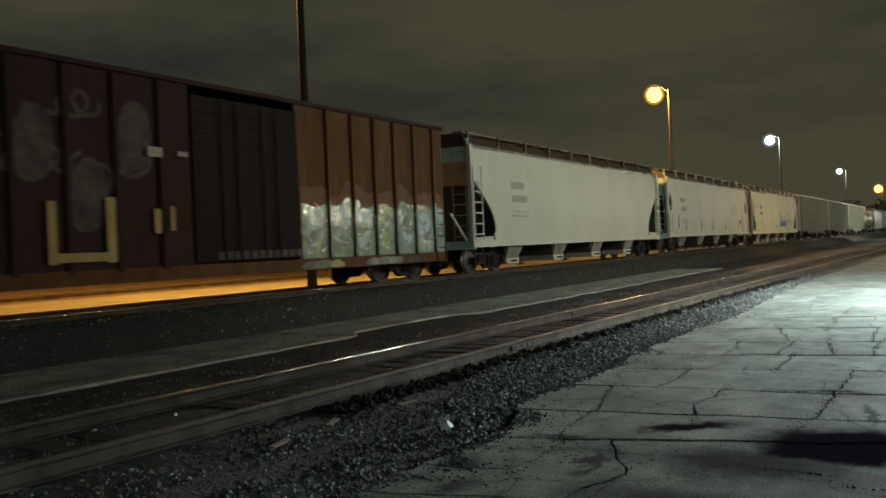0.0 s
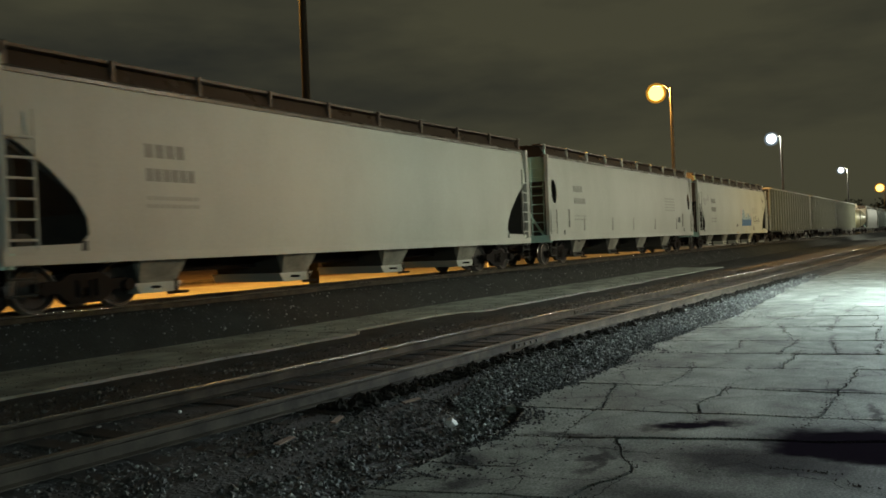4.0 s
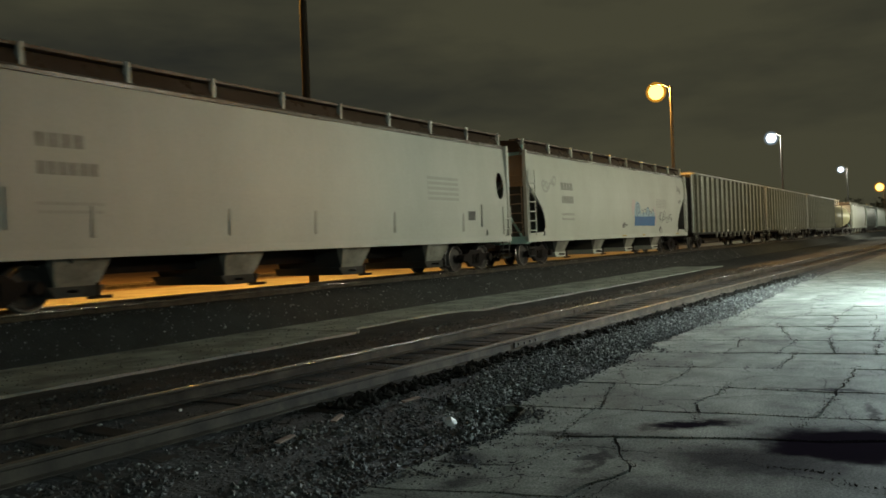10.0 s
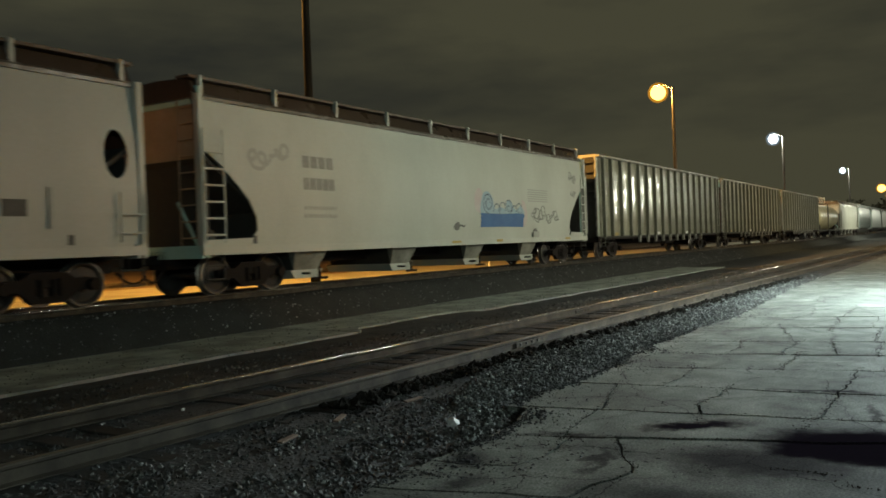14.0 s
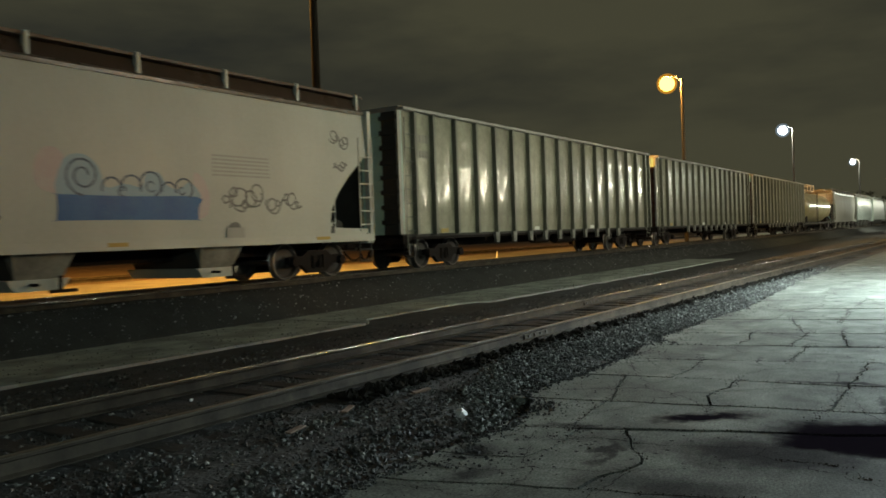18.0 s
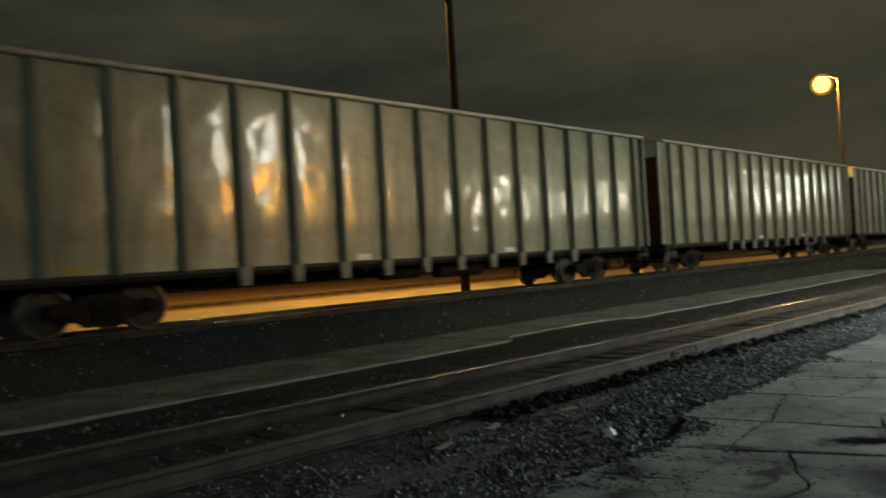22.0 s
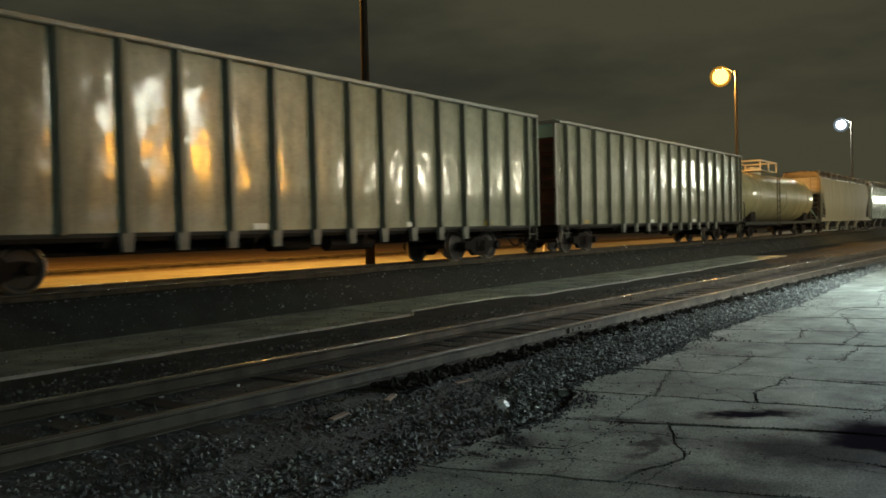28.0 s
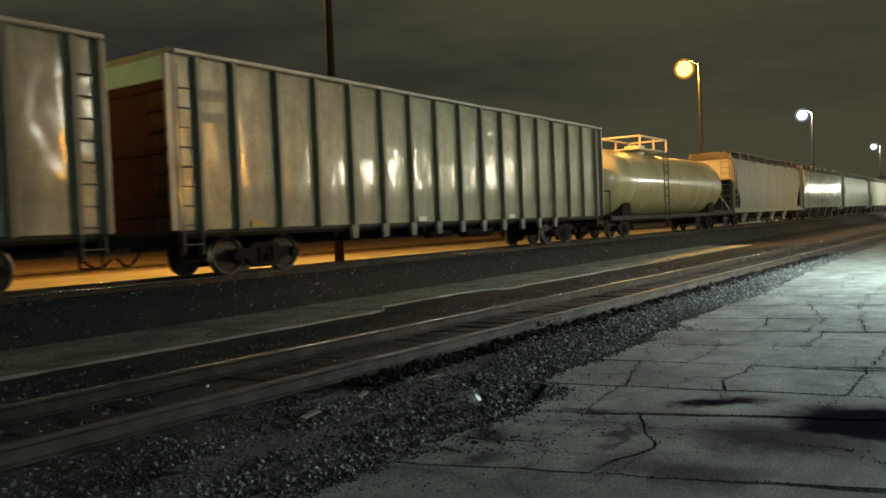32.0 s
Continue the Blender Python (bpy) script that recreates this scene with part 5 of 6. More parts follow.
blob(h3, [(10.42, 1.42), (10.62, 1.40), (10.74, 1.5), (10.68, 1.66), (10.5, 1.63), (10.38, 1.55)], "worn_ink", SIDE_Y + 0.05, "dark green-black smudge", bow=bowed)
blob(h3, [(16.12, 1.2), (16.4, 1.18), (16.5, 1.3), (16.36, 1.45), (16.15, 1.38)], "worn_ink", SIDE_Y + 0.047, "dark green-black smudge", bow=bowed)
scrawl(h3, 10.6, 1.5, 0.45, 0.14, 61, "worn_ink", 0.03, SIDE_Y + 0.05, turns=5, bow=bowed)
scrawl(h3, 16.0, 1.52, 1.1, 0.82, 31, "worn_ink", 0.021, SIDE_Y + 0.05, turns=17, bow=bowed)
scrawl(h3, 17.3, 1.6, 1.2, 0.6, 33, "worn_ink", 0.021, SIDE_Y + 0.05, turns=15, bow=bowed)
scrawl(h3, 19.75, 3.3, 0.6, 0.5, 41, "worn_ink", 0.02, SIDE_Y + 0.05, turns=12, bow=bowed)
scrawl(h3, 19.7, 2.7, 0.55, 0.34, 42, "worn_ink", 0.02, SIDE_Y + 0.05, turns=11, bow=bowed)
stripes(h3, [(15.7, 17.4, 2.45 + 0.085 * i, 2.49 + 0.085 * i) for i in range(6)], "faint", SIDE_Y + 0.05, "faded ruled panel", bow=bowed)
stripes(h3, [(10.1, 10.65, 0.98, 1.06), (13.05, 13.5, 0.98, 1.06), (18.9, 19.4, 0.98, 1.06)], "reflector", SIDE_Y, "yellow reflective strip", name="reflector")
stripes(h3, [(16.05, 16.55, 1.09, 1.32)], "faint", SIDE_Y + 0.05, "faded square placard", name="placard")
gondola(90.15, 111.3, "weathered grey high-side gondola with dark posts", 1, "frost", 9)
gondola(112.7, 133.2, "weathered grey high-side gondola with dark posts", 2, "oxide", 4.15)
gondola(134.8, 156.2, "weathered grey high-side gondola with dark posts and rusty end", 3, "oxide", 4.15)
tank_car(157.4, 175.6)
hopper(177.3, 199.0, "hopper_d", "olive grey covered hopper with a pale end", "cut", ("cream", "oxide"), seed=5)
hopper(200.4, 221.2, "hopper_e", "glossy green-grey covered hopper", "oval", ("rust", "rust"), seed=6, detail=False)
for i, paint in enumerate(("hopper_f", "hopper_d", "hopper_f", "hopper_b", "hopper_f")):
    hopper(222.8 + 22.4 * i, 243.4 + 22.4 * i, paint, "green-grey covered hopper far down the line", "cut" if i % 2 else "oval", ("rust", "rust"), seed=7 + i, detail=False)


# ---------------------------------------------------------------- ground
SLOPE = -0.025          # the near track bears off from the main line by this much
NEAR_Y = 6.88           # its centre line abreast of the camera
NEAR_Z = 0.12           # its rail top


def sheet(name, x0, x1, y0, y1, nx, ny, height, mat, label):
    """A ground sheet with its own relief."""
    bm = bmesh.new()
    g = [[bm.verts.new((x0 + (x1 - x0) * (i / nx), y0 + (y1 - y0) * (j / ny), height(x0 + (x1 - x0) * (i / nx), y0 + (y1 - y0) * (j / ny)))) for j in range(ny + 1)]
         for i in range(nx + 1)]
    for i in range(nx):
        for j in range(ny):
            bm.faces.new((g[i][j], g[i + 1][j], g[i + 1][j + 1], g[i][j + 1]))
    return tagged(part(name, bm, mat, None, "", smooth=True), label, "ground", kind="structure")


sheet("ground", -2500, 2500, -2500, 2500, 8, 8, lambda x, y: -0.35, "field", "dark bare ground reaching the horizon")


EDGE_X = (-60, 3.0, 4.1, 5.4, 6.0, 6.6, 7.0, 7.25, 8.1, 8.6, 9.8, 11.0, 12.6, 14.5, 16.6, 18.3, 25, 31, 60, 420)
EDGE_Y = (3.5, 3.5, 3.48, 3.42, 3.36, 3.46, 3.58, 3.86, 3.88, 3.80, 3.80, 3.99, 4.05, 3.92, 3.74, 3.86, 4.08, 4.12, 3.6, 0.5)


def edge_y(x):
    """Ragged edge of the pavement along the ballast."""
    return float(np.interp(x, EDGE_X, EDGE_Y)) + 0.06 * noise.noise((x * 1.7, 0, 0)) + 0.05 * noise.noise((x * 4.7, 4, 0)) + 0.03 * noise.noise((x * 11, 4, 6))


sheet("pavement_base", -60, 260, -60, 4.6, 8, 4, lambda x, y: -0.10, "crack", "dark base under the broken pavement")
sheet("ballast_bed", -60, 420, 2.6, 13.2, 640, 26,
      lambda x, y: -0.068 + 0.035 * noise.noise((x * 2.1, y * 2.1, 3)) + 0.02 * noise.noise((x * 6, y * 6, 8)), "soil", "dark ballast and cinders between the tracks")
sheet("embankment", -150, 420, 12.3, 18.2, 440, 16,
      lambda x, y: (-0.09 + 0.62 * min(1, max(0, (y - 12.3) / 1.1)) - 0.26 * max(0, (y - 17.0) / 1.2)) + 0.03 * noise.noise((x * 1.7, y * 1.7, 5)), "berm", "sooty raised ballast of the main line")
sheet("dirt_lot", -150, 420, 27.9, 60, 60, 12, lambda x, y: 0.28 + 0.03 * noise.noise((x * 0.4, y * 0.4, 7)), "dirt", "dark reddish dirt beyond the gravel lot")
sheet("gravel_lot", -150, 420, 18.0, 27.9, 260, 12, lambda x, y: 0.284 + 0.02 * noise.noise((x * 0.6, y * 0.6, 2)), "lot", "pale gravel lot under orange street lamps")

# transverse joints of the pavement: x at y = 3.8 and x at y = 0.6
BEHIND = 5              # joints behind the camera
JOINTS = [(-14.2 + 1.8 * i, -13.8 + 1.8 * i) for i in range(1, BEHIND + 1)] + [(-3.4, -3.0), (-1.6, -1.3), (0.2, 0.5), (1.9, 2.2), (3.3, 3.5), (4.25, 5.1), (5.85, 6.95), (7.15, 7.75), (8.6, 8.95), (9.8, 10.5), (11.1, 11.85), (12.5, 13.25)]
JOINTS += [(12.5 + 1.9 * i, 13.25 + 1.95 * i) for i in range(1, 12)] + [(34 + 5 * i, 35 + 5 * i) for i in range(8)] + [(110, 111), (250, 251)]
LENGTHWISE = [[2.95, 1.06], [2.1, 0.2], [2.9, 1.3], [1.9, 0.7], [2.7, 1.06]]


def joint_x(i, y):
    a, b = JOINTS[i]
    x = a + (b - a) * (3.8 - y) / 3.2
    if y < -2:
        x = a + (b - a) * 5.8 / 3.2
    k = (i - BEHIND) * 7.1
    return x + 0.06 * noise.noise((k, y * 1.6, 1)) + 0.03 * noise.noise((k, y * 6.0, 2))


pavement = tagged(empty("pavement"), "cracked grey asphalt yard in broken slabs", "pavement", kind="structure")


# cracks that wander across the slabs, as x, y from joint to joint
CRACKS = [
    [(8.66, 3.27), (8.3, 3.21), (7.75, 3.07), (7.42, 2.97), (6.89, 2.95), (6.54, 2.91), (6.09, 2.84)],
    [(6.09, 2.76), (5.55, 2.70), (5.22, 2.79), (5.12, 3.1), (5.1, 3.5)],
    [(6.13, 2.34), (5.85, 2.22), (5.61, 2.04), (5.41, 1.98), (5.15, 2.10), (4.90, 2.13)],
    [(8.85, 2.13), (8.47, 2.10), (8.15, 2.19), (7.88, 2.19), (7.40, 2.06)],
    [(10.44, 1.05), (9.62, 1.05), (9.02, 1.07), (8.22, 1.09), (7.78, 1.08), (7.39, 1.14)],
    [(5.9, 0.98), (5.9, 0.78), (5.77, 0.71), (5.68, 0.61), (5.69, 0.40), (5.2, 0.2), (4.9, 0.25)],
]
CRACKS_FAR = [
    [(15.0, 2.7), (14.38, 2.55), (13.1, 2.2)], [(16.4, 1.95), (15.7, 1.89), (14.5, 1.84)], [(15.0, 1.15), (14.5, 1.12), (13.3, 1.09)],
    [(12.85, 2.86), (11.92, 2.72), (11.5, 2.75)], [(13.2, 1.65), (12.7, 1.59), (11.8, 1.43)], [(13.0, 2.07), (12.29, 2.09), (11.6, 2.09)],
    [(11.6, 1.87), (10.84, 1.87), (10.25, 1.85)], [(13.4, 0.95), (12.6, 0.98), (11.85, 0.95)], [(10.2, 2.9), (9.6, 2.75), (8.8, 2.8)], [(18.2, 2.6), (17.2, 2.5), (16.2, 2.7)],
]


def wandering(line, seed):
    """A crack's line, made ragged and drawn out a little past both ends."""
    pts = [Vector(p) for p in line]
    pts = [pts[0] + (pts[0] - pts[1]).normalized() * 0.2] + pts + [pts[-1] + (pts[-1] - pts[-2]).normalized() * 0.2]
    out = []
    for p, q in zip(pts, pts[1:]):
        n = max(1, int((q - p).length / 0.09))
        out += [p.lerp(q, k / n) for k in range(n)]
    out.append(pts[-1])
    return [p + Vector((0.05 * noise.noise((p.x * 5, p.y * 5, seed)), 0.05 * noise.noise((p.x * 5, p.y * 5, seed + 40)))) for p in out]


def inside(p, ring):
    odd = False
    for a, b in zip(ring, ring[1:] + ring[:1]):
        if (a.y > p.y) != (b.y > p.y) and p.x < (b.x - a.x) * (p.y - a.y) / (b.y - a.y) + a.x:
            odd = not odd
    return odd


def split(ring, line, gap):
    """The pieces into which a line cuts a ring of points, set apart by about gap metres."""
    cuts = []
    for s in range(len(line) - 1):
        p, d = line[s], line[s + 1] - line[s]
        for i in range(len(ring)):
            a, e = ring[i], ring[(i + 1) % len(ring)] - ring[i]
            det = d.x * e.y - d.y * e.x
            if abs(det) < 1e-12:
                continue
            w = a - p
            u, v = (w.x * e.y - w.y * e.x) / det, (w.x * d.y - w.y * d.x) / det
            if 0 <= u < 1 and 0 <= v < 1:
                cuts.append((s + u, i, p + d * u))
    cuts.sort(key=lambda c: c[0])
    for (sa, ia, pa), (sb, ib, pb) in zip(cuts, cuts[1:]):
        between = line[math.floor(sa) + 1:math.floor(sb) + 1]
        mid = between[len(between) // 2] if between else (pa + pb) / 2
        if ia == ib or (pb - pa).length < 0.15 or not inside(mid, ring):
            continue
        chord = [pa] + between + [pb]
        sides = []
        for way in (1, -1):
            row = []
            for k, p in enumerate(chord):
                d = (chord[min(k + 1, len(chord) - 1)] - chord[max(k - 1, 0)]).normalized()
                w = gap * (0.5 + 0.45 * noise.noise((p.x * 3, p.y * 3, 2)) + 0.2 * noise.noise((p.x * 14, p.y * 14, 5)))
                row.append(p + Vector((-d.y, d.x)) * w * way)
            sides.append(row)
        n = len(ring)
        forth = [ring[(ia + 1 + k) % n] for k in range((ib - ia) % n)]
        back = [ring[(ib + 1 + k) % n] for k in range((ia - ib) % n)]
        # the ring that runs from pa along the boundary to pb lies on one side of the chord
        turn = sum((b.x - a.x) * (b.y + a.y) for a, b in zip(ring, ring[1:] + ring[:1]))
        one, two = (sides[1], sides[0]) if turn < 0 else (sides[0], sides[1])
        return [forth + one[::-1], back + two]
    return [ring]


LINES = [(wandering(c, k), 0.02 if k < len(CRACKS) else 0.012) for k, c in enumerate(CRACKS + CRACKS_FAR)]


def slab(i, ya, yb, seed):
    """The pieces of pavement between two joints, from ya down to yb (functions of x)."""
    gap = 0.007

    def wide(j, y):
        j -= BEHIND
        return (1.0 if j < 12 else 0.6) * 0.014 + 0.06 * max(0, 0.06 + noise.noise((j * 5.3, y * 0.9, 6))) + 0.007 * noise.noise((j * 5.3, y * 9, 7))
    pts = []
    n = 26
    x0, x1 = joint_x(i, 2.0), joint_x(i + 1, 2.0)
    for k in range(n + 1):
        x = x0 + (x1 - x0) * k / n
        pts.append((x, ya(x) - gap))
    a = ya(x1) - gap
    b = yb(x1) + gap
    right = [a + (b - a) * k / n for k in range(n + 1)]
    pts = pts[1:-1] + [(joint_x(i + 1, y) - wide(i + 1, y), y) for y in right]
    for k in range(1, n):
        x = x1 + (x0 - x1) * k / n
        pts.append((x, yb(x) + gap))
    a, b = yb(x0) + gap, ya(x0) - gap
    pts += [(joint_x(i, y) + wide(i, y), y) for y in [a + (b - a) * k / n for k in range(n + 1)]]
    rings = [[Vector(p) for p in pts]]
    if 3 < x1 < 20:
        for line, w in LINES:
            rings = [r for ring in rings for r in split(ring, line, w)]
    rnd = random.Random(seed)
    for ring in rings:
        tip = [rnd.uniform(-0.005, 0.005) for _ in range(2)]
        cx, cy = sum(p.x for p in ring) / len(ring), sum(p.y for p in ring) / len(ring)
        lift = rnd.uniform(-0.004, 0.004)
        bm = bmesh.new()
        top = [bm.verts.new((p.x, p.y, lift + max(-0.015, min(0.015, tip[0] * (p.x - cx) + tip[1] * (p.y - cy))))) for p in ring]
        low = [bm.verts.new((p.x, p.y, -0.11)) for p in ring]
        f = bm.faces.new(top)
        for k in range(len(ring)):
            j = (k + 1) % len(ring)
            bm.faces.new((top[k], low[k], low[j], top[j]))
        bmesh.ops.triangulate(bm, faces=[f])
        part("slab", bm, "asphalt", pavement)


for i in range(len(JOINTS) - 1):
    ys = LENGTHWISE[(i - BEHIND) % len(LENGTHWISE)] if JOINTS[i][0] > 14 else []
    lines = [edge_y] + [(lambda x, c=c, i=i - BEHIND: c + 0.10 * noise.noise((x * 1.3, i * 3.0, c)) + 0.05 * noise.noise((x * 5, i * 3.0, c))) for c in ys] \
        + [lambda x: -2.0, lambda x: -14.0]
    for k in range(len(lines) - 1):
        slab(i, lines[k], lines[k + 1], (i - BEHIND) * 10 + k)


def spatter(cx, cy, rx, ry, turn, count, seed, label, size=0.11):
    """An oily stain made of many overlapping blots, dense in the middle and thin at its rim."""
    rnd = random.Random(seed)
    bm = bmesh.new()
    for i in range(count):
        a, d = rnd.uniform(0, 6.283), math.sqrt(rnd.random())
        x, y = rx * d * math.cos(a), ry * d * math.sin(a)
        px, py = cx + x * math.cos(turn) - y * math.sin(turn), cy + x * math.sin(turn) + y * math.cos(turn)
        r = rnd.uniform(0.02, size) * (1.15 - min(1, 0.75 * d))
        n = 9
        vs = [bm.verts.new((px + r * rnd.uniform(0.5, 1.2) * math.cos(6.283 * k / n), py + r * rnd.uniform(0.5, 1.2) * math.sin(6.283 * k / n), 0.012 + 0.00002 * i)) for k in range(n)]
        bm.faces.new(vs)
    ob = part("oil_stain", bm, "stain")
    return tagged(ob, label, "stain", kind="stuff")


spatter(5.9, 2.0, 0.7, 1.1, 0.2, 34, 9, "scattered dark grime spots on the pavement", 0.022)
spatter(5.4, 2.9, 0.8, 0.7, 0.1, 44, 10, "scattered dark grime spots on the pavement", 0.03)

# ---------------------------------------------------------------- tracks
CROWN = [(-0.037, -0.014), (-0.036, -0.006), (-0.031, 0.0), (-0.018, 0.0035), (0.0, 0.005), (0.018, 0.0035), (0.031, 0.0), (0.036, -0.006), (0.037, -0.014)]
HEAD = [(-0.036, 0.0), (-0.036, -0.035), (-0.01, -0.05), (-0.01, -0.14), (-0.07, -0.155), (-0.07, -0.165), (0.07, -0.165), (0.07, -0.155), (0.01, -0.14), (0.01, -0.05), (0.036, -0.035), (0.036, 0.0)]


def rail(x0, x1, y0, slope, top, steps, label, crown="rail_top"):
    r = tagged(empty("rail"), label, "rail", kind="structure")
    for name, pts, mat in (("web", HEAD, "rail_side"), ("head", CROWN, crown)):
        bm = bmesh.new()
        rows = []
        for k in range(steps + 1):
            x = x0 + (x1 - x0) * k / steps
            rows.append([bm.verts.new((x, y0 + slope * x + y, top + z)) for y, z in pts])
        for p, q in zip(rows, rows[1:]):
            for i in range(len(pts)):
                j = (i + 1) % len(pts)
                bm.faces.new((p[i], p[j], q[j], q[i]))
        part(name, bm, mat, r, smooth=name == "head")
    return r


for s in (-0.755, 0.755):
    rail(-60, 420, NEAR_Y + s, SLOPE, NEAR_Z, 12, "worn steel rail of the empty near track" if s > 0 else "rusty rail of the empty near track", "rail_top" if s > 0 else "rail_dull")
    rail(-150, 420, TRACK_Y + s, 0, RAIL_Z, 8, "steel rail of the main line under the train")
    rail(-150, 420, 28.9 + s, 0, 0.50, 8, "rusty rail of a track in the lot", "rail_dull")

for x, s in ((28.9, 0.755), (29.3, -0.755), (17.0, 0.755), (11.5, -0.755)):
    y = NEAR_Y + s + SLOPE * x
    joint = tagged(empty("rail_joint", pose(x, y - 0.03, NEAR_Z - 0.08)), "bolted joint bar on the near track's rail", "rail joint", group="rail joints", kind="structure")
    part("joint_bar", boxed(-0.42, 0.42, -0.012, 0.012, -0.045, 0.03, bevel=0.006), "rail_side", joint)
    for k in (-0.3, -0.1, 0.1, 0.3):
        part("bolt", boxed(k - 0.018, k + 0.018, -0.035, -0.012, -0.02, 0.016, bevel=0.004), "pole", joint)
    if x > 28:
        part("bond_tag", boxed(-0.07, 0.07, -0.02, 0.02, 0.083, 0.092), "white", joint, "small white paint mark")

TIE = mesh_of("tie", boxed(-0.115, 0.115, -1.3, 1.3, -0.17, 0.0, bevel=0.012), "tie")
near_ties = tagged(empty("near_track_ties"), "weathered wooden ties of the near track", "railway ties", kind="structure")
rnd = random.Random(12)
for i in range(150):
    x = -6 + i * 0.52
    t = part("tie", TIE, "tie", near_ties)
    t.matrix_basis = pose(x + rnd.uniform(-0.04, 0.04), NEAR_Y + SLOPE * x + rnd.uniform(-0.05, 0.05), NEAR_Z - 0.168 + rnd.uniform(-0.02, 0.006), rz=rnd.uniform(-1.5, 1.5))
main_ties = tagged(empty("main_track_ties"), "sooty wooden ties under the main line", "railway ties", kind="structure")
for i in range(150):
    t = part("tie", TIE, "tie", main_ties)
    t.matrix_basis = pose(-12 + i * 0.54, TRACK_Y, RAIL_Z - 0.168, rz=rnd.uniform(-1, 1))
for x, y, a in ((6.05, 5.12, 20), (7.1, 4.98, -12), (5.2, 5.0, 8)):
    t = part("splinter", boxed(-0.12, 0.12, -0.03, 0.03, -0.008, 0.008, bevel=0.004), "tie_red")
    t.matrix_basis = pose(x, y, -0.01, rx=4, ry=-3, rz=a)
    tagged(t, "pale reddish splinter of tie wood on the ballast", "wood splinter")

# ---------------------------------------------------------------- strip between the tracks
def strip_y(x):
    """Front edge of the strip: broken back between 12.6 and 17.6."""
    bite = 0.55 * max(0.0, min(1.0, (x - 12.7) / 0.5)) * max(0.0, min(1.0, (17.7 - x) / 0.8))
    return 10.05 - 0.010 * max(0, x - 18) + 0.25 * max(0, min(1, (x - 27) / 8)) + bite


for x0, x1, y1, seed in ((-40, 12.55, 12.5, 1), (12.6, 42.0, 12.5, 2)):
    bm = bmesh.new()
    n = int((x1 - x0) * 4)
    front = [(x, strip_y(x) + 0.05 * noise.noise((k * 0.17, seed, 0)) + 0.03 * noise.noise((k * 0.6, seed, 4))) for k, x in enumerate(x0 + (x1 - x0) * j / n for j in range(n + 1))]
    a = [bm.verts.new((x, y, -0.03)) for x, y in front]
    b = [bm.verts.new((x, y1, -0.025)) for x, y in front]
    c = [bm.verts.new((x, y, -0.12)) for x, y in front]
    for k in range(n):
        bm.faces.new((a[k], a[k + 1], b[k + 1], b[k]))
        bm.faces.new((c[k], c[k + 1], a[k + 1], a[k]))
    strip = tagged(part("paved_strip", bm, "strip"), "old dark concrete strip between the tracks", "pavement", kind="structure")
    bm = bmesh.new()
    rnd = random.Random(seed)
    for k in range(n):
        if noise.noise((k * 0.21, 9, seed)) < -0.22 or (seed == 2 and not 17.6 < front[k][0] < 33):
            continue
        (xa, ya), (xb, yb) = front[k], front[k + 1]
        w = 0.010 + 0.018 * (0.5 + noise.noise((k * 0.4, 3, seed)))
        vs = [bm.verts.new(p) for p in ((xa, ya - 0.004, -0.024), (xb, yb - 0.004, -0.024), (xb, yb + w, -0.024), (xa, ya + w, -0.024))]
        bm.faces.new(vs)
        vs = [bm.verts.new(p) for p in ((xa, ya - 0.005, -0.09), (xb, yb - 0.005, -0.09), (xb, yb - 0.005, -0.024), (xa, ya - 0.005, -0.024))]
        bm.faces.new(vs)
    part("chipped_edge", bm, "strip_edge", strip, "pale chipped edge")

# ---------------------------------------------------------------- loose stones


def stones(name, count, area, size, mat, seed, label):
    """Many small angular stones in one mesh."""
    rng = np.random.default_rng(seed)
    base = np.array([(1, 0, 0), (-1, 0, 0), (0, 1, 0), (0, -1, 0), (0, 0, 1), (0, 0, -1)], float)
    tri = np.array([(0, 2, 4), (2, 1, 4), (1, 3, 4), (3, 0, 4), (2, 0, 5), (1, 2, 5), (3, 1, 5), (0, 3, 5)])
    x, y, z = area(rng, count)
    r = size * np.exp(np.clip(rng.normal(0, 0.38, count), -0.8, 0.6))
    v = base[None] * (0.7 + 0.6 * rng.random((count, 6, 1))) * r[:, None, None]
    v += rng.normal(0, 0.16, (count, 6, 3)) * r[:, None, None]
    v[:, :, 2] *= 0.75
    a = rng.random(count) * 6.283
    c, s = np.cos(a)[:, None], np.sin(a)[:, None]
    vx, vy = v[:, :, 0] * c - v[:, :, 1] * s, v[:, :, 0] * s + v[:, :, 1] * c
    out = np.stack([vx + x[:, None], vy + y[:, None], v[:, :, 2] + (z + r * 0.35)[:, None]], 2).reshape(-1, 3)
    faces = (tri[None] + 6 * np.arange(count)[:, None, None]).reshape(-1, 3)
    me = bpy.data.meshes.new(name)
    me.from_pydata(out.tolist(), [], faces.tolist())
    me.materials.append(M[mat])
    return tagged(new(name, me), label, "stones", kind="stuff")


def shoulder(rng, n):
    x = 1.2 + 12 * rng.random(n) ** 1.3
    e = np.interp(x, EDGE_X, EDGE_Y)
    return x, e - 0.02 + (5.85 - e) * rng.random(n) ** 1.1, -0.06 - 0.03 * rng.random(n)


